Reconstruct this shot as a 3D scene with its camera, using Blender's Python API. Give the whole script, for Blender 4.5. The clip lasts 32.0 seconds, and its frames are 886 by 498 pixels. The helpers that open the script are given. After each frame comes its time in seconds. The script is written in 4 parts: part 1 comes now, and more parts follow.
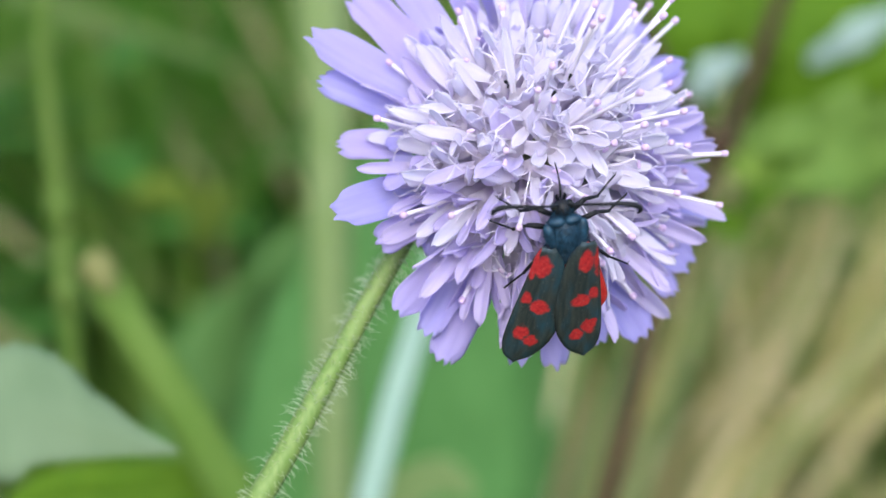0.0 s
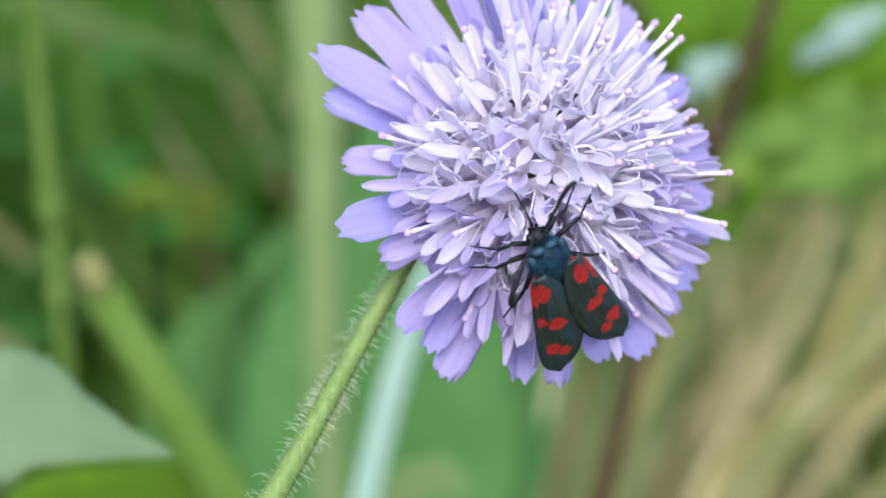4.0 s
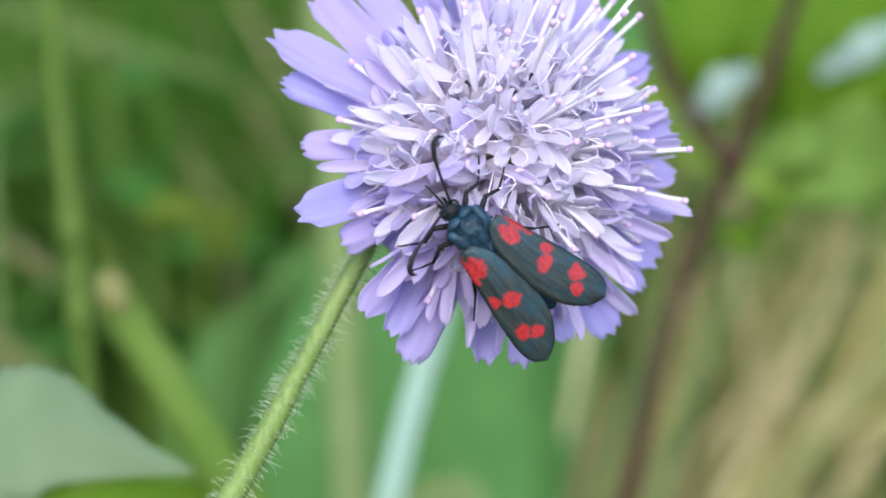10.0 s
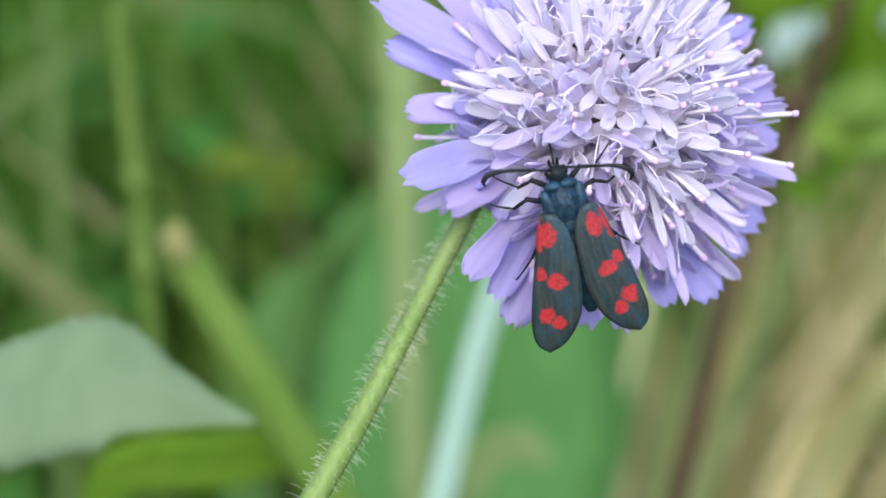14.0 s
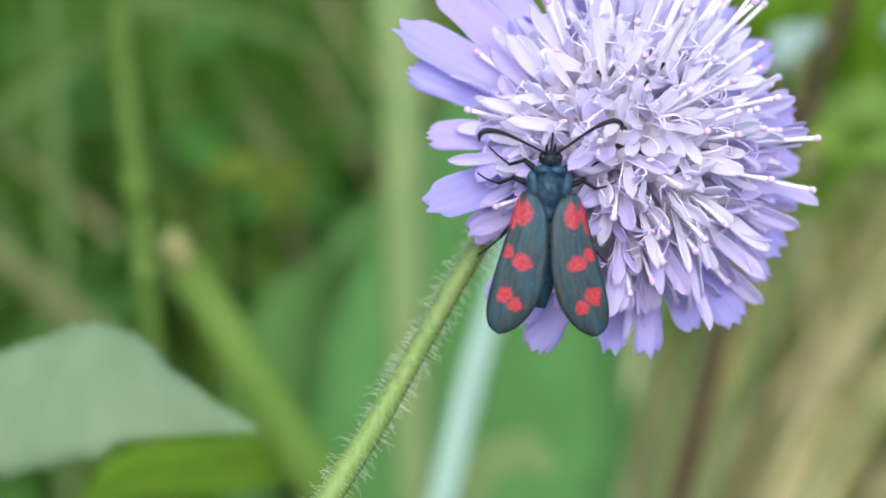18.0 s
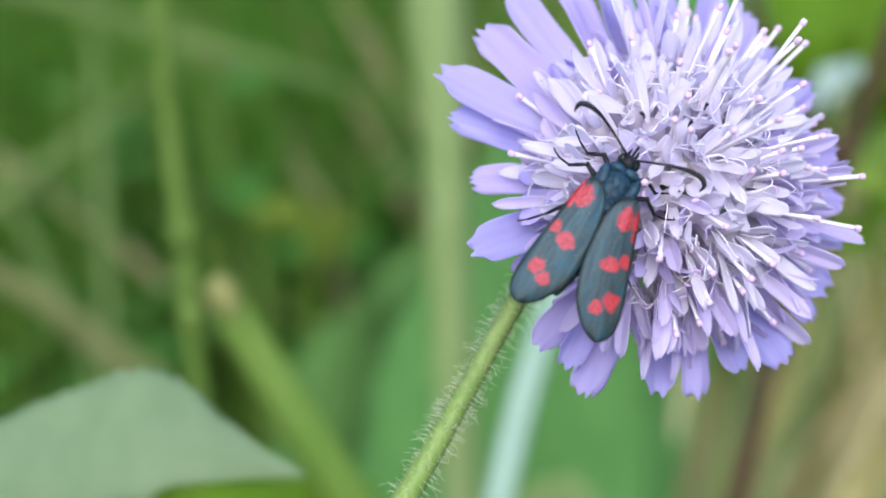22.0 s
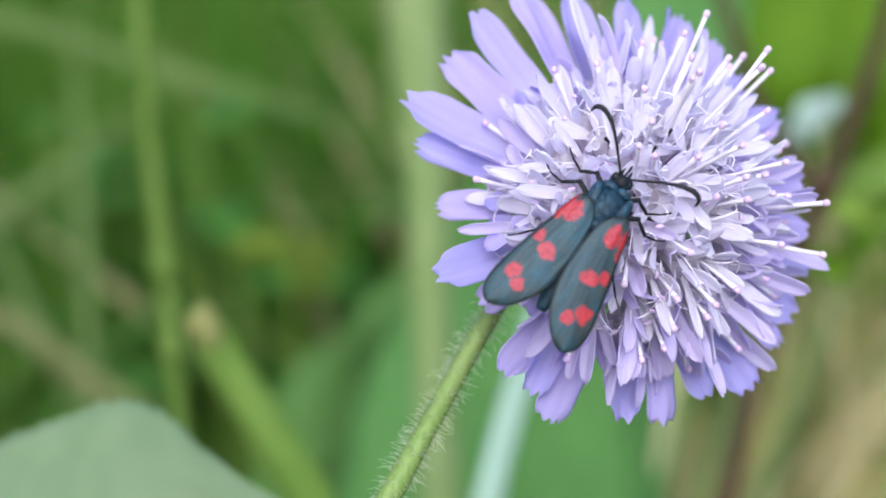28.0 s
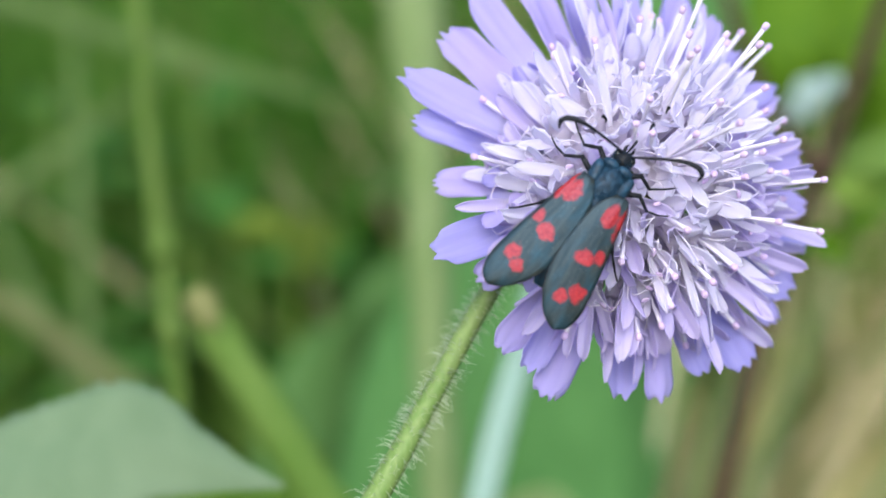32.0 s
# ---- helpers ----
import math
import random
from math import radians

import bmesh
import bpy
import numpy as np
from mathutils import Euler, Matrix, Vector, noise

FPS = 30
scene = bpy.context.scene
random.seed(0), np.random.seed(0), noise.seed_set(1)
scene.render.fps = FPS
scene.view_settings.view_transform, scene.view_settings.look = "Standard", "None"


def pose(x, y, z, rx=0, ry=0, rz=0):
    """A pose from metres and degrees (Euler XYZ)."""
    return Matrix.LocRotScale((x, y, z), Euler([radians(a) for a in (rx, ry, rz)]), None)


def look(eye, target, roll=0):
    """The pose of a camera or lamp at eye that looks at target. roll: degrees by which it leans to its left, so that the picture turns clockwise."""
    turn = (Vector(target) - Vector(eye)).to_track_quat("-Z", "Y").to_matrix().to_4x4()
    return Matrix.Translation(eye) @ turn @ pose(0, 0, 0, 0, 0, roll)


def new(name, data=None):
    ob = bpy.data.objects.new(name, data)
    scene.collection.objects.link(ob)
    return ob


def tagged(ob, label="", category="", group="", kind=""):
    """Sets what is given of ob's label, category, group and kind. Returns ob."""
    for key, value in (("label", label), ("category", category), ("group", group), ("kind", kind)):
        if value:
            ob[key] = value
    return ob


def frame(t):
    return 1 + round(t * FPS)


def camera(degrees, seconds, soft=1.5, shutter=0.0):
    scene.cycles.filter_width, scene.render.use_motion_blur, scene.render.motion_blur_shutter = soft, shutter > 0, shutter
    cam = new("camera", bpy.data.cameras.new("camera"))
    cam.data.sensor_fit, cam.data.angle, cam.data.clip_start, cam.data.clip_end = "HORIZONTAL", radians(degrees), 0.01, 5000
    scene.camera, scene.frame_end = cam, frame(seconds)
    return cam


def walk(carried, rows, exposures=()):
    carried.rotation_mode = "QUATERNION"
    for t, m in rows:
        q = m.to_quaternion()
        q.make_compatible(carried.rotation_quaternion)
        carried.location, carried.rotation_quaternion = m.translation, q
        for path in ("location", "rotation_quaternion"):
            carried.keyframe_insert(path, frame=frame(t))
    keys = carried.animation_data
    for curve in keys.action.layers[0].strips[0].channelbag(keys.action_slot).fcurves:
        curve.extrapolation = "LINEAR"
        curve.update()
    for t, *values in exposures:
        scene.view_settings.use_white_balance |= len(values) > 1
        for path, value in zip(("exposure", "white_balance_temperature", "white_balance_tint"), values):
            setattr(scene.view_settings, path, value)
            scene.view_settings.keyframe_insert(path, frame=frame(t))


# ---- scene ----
# Camera: hand-held, turning on the spot, a span away from the flower.
cam = camera(28.0, 32.0, 1.6)
EYE, TILT, REACH = 0.55, -14.0, 0.1572
cam.data.dof.use_dof = True
cam.data.dof.focus_distance = REACH - 0.0095
cam.data.dof.aperture_fstop = 17.0
BASE = pose(0, 0, EYE, TILT, 0, 0)
# seconds, yaw, pitch, roll
CAM_ROWS = [
    (0, -3.386, -1.091, -1.19), (0.5, -3.45, -1.089, -0.793), (1, -3.259, -0.983, -1.438),
    (1.5, -2.948, -0.54, -0.895), (2, -2.864, -0.543, -1.085), (2.5, -2.702, -0.255, -0.836),
    (3, -2.887, -0.255, -0.82), (3.5, -2.873, -0.534, -0.799), (4, -3.632, -1.063, -0.782),
    (4.5, -3.997, -1.468, -1.208), (6.5, -2.868, -0.374, -0.468), (7, -2.444, 0.155, -0.308),
    (7.5, -2.49, 0.605, 0.153), (8, -1.904, 0.959, -0.141), (8.5, -1.383, 0.725, -0.082),
    (9, -1.885, 0.804, -0.327), (9.5, -2.674, 0.239, -0.794), (10, -2.998, -0.547, -0.501),
    (10.5, -2.601, -0.986, -0.411), (11, -1.914, -1.099, -0.267), (11.5, -1.352, -1.253, -0.225),
    (12, -0.928, -1.369, -0.229), (12.5, -0.801, -1.581, -0.524), (13, -1.109, -1.796, -0.293),
    (13.5, -0.949, -1.835, -0.398), (14, -0.989, -2.121, -0.538), (14.5, -0.822, -2.138, -0.687),
    (16.5, -0.418, -1.149, -0.26), (17, -0.1, -1.212, -0.727), (17.5, -0.209, -1.385, -0.42),
    (18, -0.957, -1.889, -0.531), (18.5, -0.843, -2.31, -0.587), (19, -0.241, -1.547, -0.26),
    (19.5, 0.214, -0.783, -0.157), (20, 0.131, -0.884, -0.592), (20.5, -0.244, -0.579, -0.694),
    (21, 0.058, -0.677, 0.061), (21.5, 0.221, -0.568, -0.591), (22, 0.439, -0.524, 0.135),
    (22.5, 0.485, -0.393, -0.089), (23, -0, -0, -0), (23.5, 0.106, -0.148, 0.049),
    (24, 0.327, 0.287, 0.132), (24.5, 0.444, 0.077, 0.365), (25, 0.539, -0.101, -0.098),
    (25.5, 0.171, 0.212, 0.272), (27.5, 0.116, 0.646, 0.034), (28, -0.137, 0.486, 0.019),
    (28.5, -0.406, 0.482, 0.054), (29, -0.329, 0.23, -0.164), (29.5, -0.024, 0.267, 0.236),
    (30, 0.139, 0.193, -0.155), (30.5, -0.052, 0.299, -0.004), (31, -0.272, 0.241, 0.084),
    (31.5, -0.135, -0.067, 0.014), (32, -0.188, -0.137, 0.171),
]

walk(cam, [(t, BASE @ pose(0, 0, 0, 90 + pitch, roll, yaw)) for t, yaw, pitch, roll in CAM_ROWS], [(0.0, 0.86, 6180, 5.0), (32.0, 0.86, 6180, 5.0)])

# World and sun: bright, thinly clouded sky.
world = bpy.data.worlds.new("sky")
scene.world = world
world.use_nodes = True
sky = world.node_tree.nodes.new("ShaderNodeTexSky")
sky.sky_type, sky.sun_disc = "NISHITA", False
sky.dust_density = 3.0
sky.sun_elevation, sky.sun_rotation = radians(40), radians(195)
world.node_tree.links.new(sky.outputs[0], world.node_tree.nodes["Background"].inputs[0])
world.node_tree.nodes["Background"].inputs[1].default_value = 0.15
sun = new("sun", bpy.data.lights.new("sun", "SUN"))
sun.data.energy, sun.data.angle, sun.data.color = 1.5, radians(60), (1.0, 0.97, 0.93)
sun.matrix_world = look((0, 0, 3), (-0.25, 0.93, 2.19))

MM = 0.001
rnd = random.Random(7)


# ---- materials ----
def node(tree, kind, **values):
    n = tree.nodes.new(kind)
    for key, value in values.items():
        if key in n.inputs:
            n.inputs[key].default_value = value
    return n


def stretched_noise(tree, scale, xyz, detail=3.0):
    """Noise in object space, stretched by xyz."""
    coords = tree.nodes.new("ShaderNodeTexCoord")
    mapping = node(tree, "ShaderNodeMapping", Scale=xyz)
    n = node(tree, "ShaderNodeTexNoise", Scale=scale, Detail=detail)
    tree.links.new(coords.outputs["Object"], mapping.inputs["Vector"])
    tree.links.new(mapping.outputs[0], n.inputs["Vector"])
    return n


def mixed(tree, fac, a, b):
    mix = tree.nodes.new("ShaderNodeMix")
    mix.data_type = "RGBA"
    for i, c in ((6, a), (7, b)):
        if isinstance(c, tuple):
            mix.inputs[i].default_value = (*c, 1)
        else:
            tree.links.new(c, mix.inputs[i])
    if isinstance(fac, float):
        mix.inputs[0].default_value = fac
    else:
        tree.links.new(fac, mix.inputs[0])
    return mix.outputs[2]


def ramp(tree, source, low, high):
    r = node(tree, "ShaderNodeMapRange", **{"From Min": low, "From Max": high})
    tree.links.new(source, r.inputs[0])
    return r.outputs[0]


def plant_material(name, a, b, c, grain=(900.0, 900.0, 120.0), through_light=0.35, rough=0.5, spread=0.5, bump=0.2, gloss=0.3, base=None):
    """Thin living tissue: two colours by grain, a third by object, some light passing through."""
    m = bpy.data.materials.new(name)
    m.use_nodes = True
    t = m.node_tree
    p = t.nodes["Principled BSDF"]
    fine = stretched_noise(t, 1.0, grain)
    broad = stretched_noise(t, 60.0, (1, 1, 1), 2.0)
    col = mixed(t, ramp(t, fine.outputs[0], 0.35, 0.68), a, b)
    pick = t.nodes.new("ShaderNodeObjectInfo")
    col = mixed(t, ramp(t, pick.outputs["Random"], 0.0, 1.0 / max(spread, 0.01)), col, c)
    col = mixed(t, ramp(t, broad.outputs[0], 0.45, 0.75), col, b)
    if base:
        split = t.nodes.new("ShaderNodeSeparateXYZ")
        place = t.nodes.new("ShaderNodeTexCoord")
        t.links.new(place.outputs["Object"], split.inputs[0])
        col = mixed(t, ramp(t, split.outputs[2], 0.0, base[0]), base[1], col)
    p.inputs["Roughness"].default_value = rough
    p.inputs["Specular IOR Level"].default_value = gloss
    t.links.new(col, p.inputs["Base Color"])
    b_node = node(t, "ShaderNodeBump", Strength=bump, Distance=0.0002)
    t.links.new(fine.outputs[0], b_node.inputs["Height"])
    t.links.new(b_node.outputs[0], p.inputs["Normal"])
    trans = t.nodes.new("ShaderNodeBsdfTranslucent")
    t.links.new(col, trans.inputs[0])
    mix = node(t, "ShaderNodeMixShader", Fac=through_light)
    mix.inputs[0].default_value = through_light
    t.links.new(p.outputs[0], mix.inputs[1])
    t.links.new(trans.outputs[0], mix.inputs[2])
    t.links.new(mix.outputs[0], t.nodes["Material Output"].inputs[0])
    return m


def island_material(name, a, b, c, through_light=0.3):
    """For joined blades: each island takes its own tone."""
    m = plant_material(name, a, b, a, grain=(300.0, 300.0, 20.0), through_light=through_light, spread=0.01, rough=0.7, gloss=0.08)
    t = m.node_tree
    geo = t.nodes.new("ShaderNodeNewGeometry")
    p = t.nodes["Principled BSDF"]
    old = p.inputs["Base Color"].links[0].from_socket
    col = mixed(t, ramp(t, geo.outputs["Random Per Island"], 0.3, 1.0), old, c)
    t.links.new(col, p.inputs["Base Color"])
    t.links.new(col, t.nodes["Translucent BSDF"].inputs[0])
    return m


def chitin_material(name, a, b, rough, metal=0.0, sheen=0.0):
    m = bpy.data.materials.new(name)
    m.use_nodes = True
    t = m.node_tree
    p = t.nodes["Principled BSDF"]
    fine = stretched_noise(t, 2500.0, (1, 1, 1))
    t.links.new(mixed(t, ramp(t, fine.outputs[0], 0.3, 0.7), a, b), p.inputs["Base Color"])
    p.inputs["Roughness"].default_value, p.inputs["Metallic"].default_value = rough, metal
    p.inputs["Sheen Weight"].default_value = sheen
    p.inputs["Specular IOR Level"].default_value = 0.3
    b_node = node(t, "ShaderNodeBump", Strength=0.4, Distance=0.0001)
    t.links.new(fine.outputs[0], b_node.inputs["Height"])
    t.links.new(b_node.outputs[0], p.inputs["Normal"])
    return m


PETAL_OUT = plant_material("lilac_petal", (0.45, 0.425, 0.845), (0.54, 0.51, 0.885), (0.64, 0.54, 0.87), grain=(2200.0, 2200.0, 110.0), through_light=0.56, spread=0.75, rough=0.75, gloss=0.12, bump=0.12, base=(0.0045, (0.76, 0.72, 0.91)))
PETAL_IN = plant_material("pale_petal", (0.83, 0.805, 0.94), (0.865, 0.845, 0.95), (0.79, 0.735, 0.925), grain=(2200.0, 2200.0, 110.0), through_light=0.64, rough=0.75, gloss=0.08, bump=0.1, base=(0.003, (0.89, 0.86, 0.91)))
PETAL_MID = plant_material("rosy_petal", (0.69, 0.625, 0.90), (0.765, 0.705, 0.925), (0.65, 0.57, 0.885), grain=(2200.0, 2200.0, 110.0), through_light=0.6, rough=0.75, gloss=0.08, bump=0.1, base=(0.003, (0.85, 0.81, 0.90)))
TUBE = plant_material("white_tube", (0.86, 0.81, 0.90), (0.80, 0.74, 0.88), (0.86, 0.82, 0.90), through_light=0.7)
STYLE = plant_material("white_style", (0.86, 0.81, 0.93), (0.80, 0.74, 0.91), (0.86, 0.81, 0.93), through_light=0.2)
STIGMA = plant_material("pink_stigma", (0.70, 0.53, 0.82), (0.64, 0.46, 0.77), (0.78, 0.66, 0.87), through_light=0.2)
CALYX = plant_material("dark_receptacle", (0.10, 0.14, 0.05), (0.20, 0.22, 0.12), (0.1, 0.14, 0.05), through_light=0.1)
BRACT = plant_material("green_bract", (0.20, 0.34, 0.12), (0.30, 0.44, 0.20), (0.2, 0.34, 0.12))
STEM = plant_material("hairy_stem_skin", (0.13, 0.225, 0.05), (0.22, 0.31, 0.10), (0.15, 0.25, 0.065), grain=(2600.0, 2600.0, 700.0), through_light=0.1)
HAIR = plant_material("pale_hair", (0.74, 0.80, 0.64), (0.8, 0.85, 0.72), (0.74, 0.8, 0.64), through_light=0.5)
BODY = chitin_material("blue_black_body", (0.005, 0.018, 0.038), (0.020, 0.064, 0.118), 0.5, 0.0, 0.0)
BLACK = chitin_material("black_chitin", (0.004, 0.005, 0.008), (0.008, 0.009, 0.014), 0.6)
EYE_BLACK = chitin_material("black_eye", (0.006, 0.008, 0.009), (0.01, 0.012, 0.013), 0.2)
CRIMSON = chitin_material("crimson_scales", (0.36, 0.015, 0.016), (0.46, 0.03, 0.025), 0.55)

WING = 0.865
SPOTS = [(1.95, 1.0, 1.8, 0.42), (2.1, -0.05, 1.4, 0.78), (5.85, 0.86, 0.74, 0.54), (6.5, -0.50, 0.80, 0.90), (9.7, 0.58, 0.88, 0.86), (10.6, -0.58, 0.70, 0.70)]


def wing_material(side):
    """Blue-black scales with six crimson spots; the spots are pigment on the wing."""
    m = bpy.data.materials.new("spotted_wing")
    m.use_nodes = True
    t = m.node_tree
    p = t.nodes["Principled BSDF"]
    coords = t.nodes.new("ShaderNodeTexCoord")
    wobble = node(t, "ShaderNodeTexNoise", Scale=1050.0, Detail=3.0)
    t.links.new(coords.outputs["Object"], wobble.inputs["Vector"])
    mask = None
    for along, out, ra, ro in SPOTS:
        sub = t.nodes.new("ShaderNodeVectorMath")
        sub.operation = "SUBTRACT"
        sub.inputs[1].default_value = (side * out * WING * MM, -along * WING * MM, 0)
        t.links.new(coords.outputs["Object"], sub.inputs[0])
        mul = t.nodes.new("ShaderNodeVectorMath")
        mul.operation = "MULTIPLY"
        mul.inputs[1].default_value = (1 / (ro * MM), 1 / (ra * MM), 0)
        t.links.new(sub.outputs[0], mul.inputs[0])
        length = t.nodes.new("ShaderNodeVectorMath")
        length.operation = "LENGTH"
        t.links.new(mul.outputs[0], length.inputs[0])
        add = t.nodes.new("ShaderNodeMath")
        add.operation = "MULTIPLY_ADD"
        add.inputs[1].default_value = 1.6
        t.links.new(wobble.outputs[0], add.inputs[0])
        t.links.new(length.outputs["Value"], add.inputs[2])
        r = node(t, "ShaderNodeMapRange", **{"From Min": 1.74, "From Max": 1.44})
        t.links.new(add.outputs[0], r.inputs[0])
        if mask is None:
            mask = r.outputs[0]
        else:
            top = t.nodes.new("ShaderNodeMath")
            top.operation = "MAXIMUM"
            t.links.new(mask, top.inputs[0])
            t.links.new(r.outputs[0], top.inputs[1])
            mask = top.outputs[0]
    grain = stretched_noise(t, 1.0, (2600.0, 420.0, 500.0), 6.0)
    speck = stretched_noise(t, 3500.0, (1, 1, 1))
    dark = mixed(t, ramp(t, grain.outputs[0], 0.35, 0.7), (0.012, 0.016, 0.016), (0.036, 0.039, 0.033))
    blotch = stretched_noise(t, 1.0, (900.0, 350.0, 500.0), 4.0)
    dark = mixed(t, ramp(t, blotch.outputs[0], 0.46, 0.72), dark, (0.016, 0.044, 0.064))
    red = mixed(t, ramp(t, speck.outputs[0], 0.35, 0.75), (0.25, 0.006, 0.010), (0.41, 0.030, 0.028))
    scale = stretched_noise(t, 7000.0, (1, 1, 1), 2.0)
    worn = mixed(t, ramp(t, scale.outputs[0], 0.64, 0.80), mixed(t, mask, dark, red), (0.10, 0.11, 0.115))
    t.links.new(worn, p.inputs["Base Color"])
    p.inputs["Roughness"].default_value = 0.48
    p.inputs["Specular IOR Level"].default_value = 0.58
    p.inputs["Specular Tint"].default_value = (0.42, 0.70, 1.0, 1)
    b_node = node(t, "ShaderNodeBump", Strength=0.35, Distance=0.0001)
    t.links.new(grain.outputs[0], b_node.inputs["Height"])
    t.links.new(b_node.outputs[0], p.inputs["Normal"])
    return m


# ---- mesh helpers ----
def finish(name, bm, mats, smooth=True):
    mesh = bpy.data.meshes.new(name)
    bm.normal_update()
    bm.to_mesh(mesh)
    bm.free()
    for m in mats if isinstance(mats, (list, tuple)) else [mats]:
        mesh.materials.append(m)
    mesh.polygons.foreach_set("use_smooth", [smooth] * len(mesh.polygons))
    return mesh


def part(name, data, parent, m=None, label="", mats=None):
    """Links a mesh (or a bmesh with its material) as one part under a thing or part."""
    if mats is not None:
        data = finish(name, data, mats)
    ob = new(name, data)
    ob.parent = parent
    if m is not None:
        ob.matrix_basis = m
    if label:
        tagged(ob, label)
    return ob


def thing(name, place, label, category, group="", kind=""):
    ob = new(name)
    ob.empty_display_size = 0.01
    ob.matrix_basis = place if isinstance(place, Matrix) else Matrix.Translation(place)
    return tagged(ob, label, category, group, kind)


def glide(points, n):
    """n + 1 points on a smooth curve through the given ones."""
    pts = [Vector(p) for p in points]
    pts = [pts[0] * 2 - pts[1]] + pts + [pts[-1] * 2 - pts[-2]]
    res, segs = [], len(pts) - 3
    for i in range(n + 1):
        u = i / n * segs
        k = min(int(u), segs - 1)
        u -= k
        a, b, c, d = pts[k:k + 4]
        res.append(0.5 * (2 * b + (c - a) * u + (2 * a - 5 * b + 4 * c - d) * u * u + (3 * b - a - 3 * c + d) * u ** 3))
    return res


def tube(bm, points, radii, sides=8, mat=0):
    """A round, closed tube along points."""
    rings, side = [], None
    for i, p in enumerate(points):
        tangent = (points[min(i + 1, len(points) - 1)] - points[max(i - 1, 0)]).normalized()
        if side is None:
            side = tangent.orthogonal().normalized()
        side = (side - tangent * side.dot(tangent)).normalized()
        other = tangent.cross(side)
        rings.append([bm.verts.new(p + radii[i] * (math.cos(a) * side + math.sin(a) * other)) for a in (2 * math.pi * k / sides for k in range(sides))])
    for a, b in zip(rings, rings[1:]):
        for k in range(sides):
            bm.faces.new((a[k], a[(k + 1) % sides], b[(k + 1) % sides], b[k])).material_index = mat
    bm.faces.new(rings[0][::-1]).material_index = mat
    bm.faces.new(rings[-1]).material_index = mat


def ball(bm, centre, radii, mat=0, n=10, m=None):
    """An egg-shaped body."""
    made = bmesh.ops.create_uvsphere(bm, u_segments=n + 4, v_segments=n, radius=1)["verts"]
    for v in made:
        q = Vector((v.co.x * radii[0], v.co.y * radii[1], v.co.z * radii[2]))
        v.co = Vector(centre) + (m @ q if m else q)
    for f in {f for v in made for f in v.link_faces}:
        f.material_index = mat


def sheet(bm, grid, thick, mat=0):
    """A closed thin solid from a grid of points."""
    rows, cols = len(grid), len(grid[0])
    top = [[bm.verts.new(p) for p in row] for row in grid]
    low = []
    for i in range(rows):
        low.append([])
        for j in range(cols):
            a = grid[min(i + 1, rows - 1)][j] - grid[max(i - 1, 0)][j]
            b = grid[i][min(j + 1, cols - 1)] - grid[i][max(j - 1, 0)]
            n = a.cross(b)
            n = n.normalized() if n.length > 1e-12 else Vector((0, 0, 1))
            low[i].append(bm.verts.new(grid[i][j] - n * thick))
    for i in range(rows - 1):
        for j in range(cols - 1):
            bm.faces.new((top[i][j], top[i + 1][j], top[i + 1][j + 1], top[i][j + 1])).material_index = mat
            bm.faces.new((low[i][j], low[i][j + 1], low[i + 1][j + 1], low[i + 1][j])).material_index = mat
    rim = [(i, 0) for i in range(rows)] + [(rows - 1, j) for j in range(1, cols)] + [(i, cols - 1) for i in range(rows - 2, -1, -1)] + [(0, j) for j in range(cols - 2, 0, -1)]
    for (a, b), (c, d) in zip(rim, rim[1:] + rim[:1]):
        bm.faces.new((top[a][b], low[a][b], low[c][d], top[c][d])).material_index = mat


def blade(bm, points, widths, across, thick=0.0004, fold=0.25, cols=4, teeth=0.0, seed=0):
    """A leaf blade along points; across: the way in which its width lies; fold: how far the midrib sinks."""
    r = random.Random(seed)
    grid = []
    across = Vector(across).normalized()
    for i, p in enumerate(points):
        tangent = (points[min(i + 1, len(points) - 1)] - points[max(i - 1, 0)]).normalized()
        a = (across - tangent * across.dot(tangent)).normalized()
        n = tangent.cross(a)
        w = widths[i] * 0.5
        tooth = 1 + teeth * (0.5 if i % 2 else -0.5) + r.uniform(-teeth, teeth) * 0.5
        grid.append([p + a * (w * s * (tooth if abs(s) > 0.99 else 1)) + n * (fold * w * (1 - abs(s)) + 0.05 * w * math.sin(3 * s + 9 * i / len(points))) for s in (2 * k / cols - 1 for k in range(cols + 1))])
    sheet(bm, grid, thick)


def spot(x, z, d):
    """A place d millimetres ahead, x to the right and z up in millimetres as they appear at the flower's distance."""
    k = d * MM / (REACH * 1000)
    return BASE @ Vector((x * k, d * MM, z * k))


def rooted(points, droop=0.0):
    """The same points, carried on down to the ground in lengthening steps."""
    pts = list(points)
    way = pts[-1] - pts[-2]
    step = max(way.length, 0.008)
    way = way.normalized()
    while pts[-1].z > -0.004:
        way = (way * 0.5 + Vector((droop, 0.03, -1)) * 0.7).normalized()
        step *= 1.5
        pts.append(pts[-1] + way * step)
    last = pts[-1] - pts[-2]
    pts[-1] = pts[-2] + last * ((pts[-2].z + 0.004) / (pts[-2].z - pts[-1].z))
    return pts


def taper(n, stations):
    """n + 1 values through evenly spaced stations."""
    res = []
    for i in range(n + 1):
        u = i / n * (len(stations) - 1)
        k = min(int(u), len(stations) - 2)
        res.append(stations[k] + (stations[k + 1] - stations[k]) * (u - k))
    return res


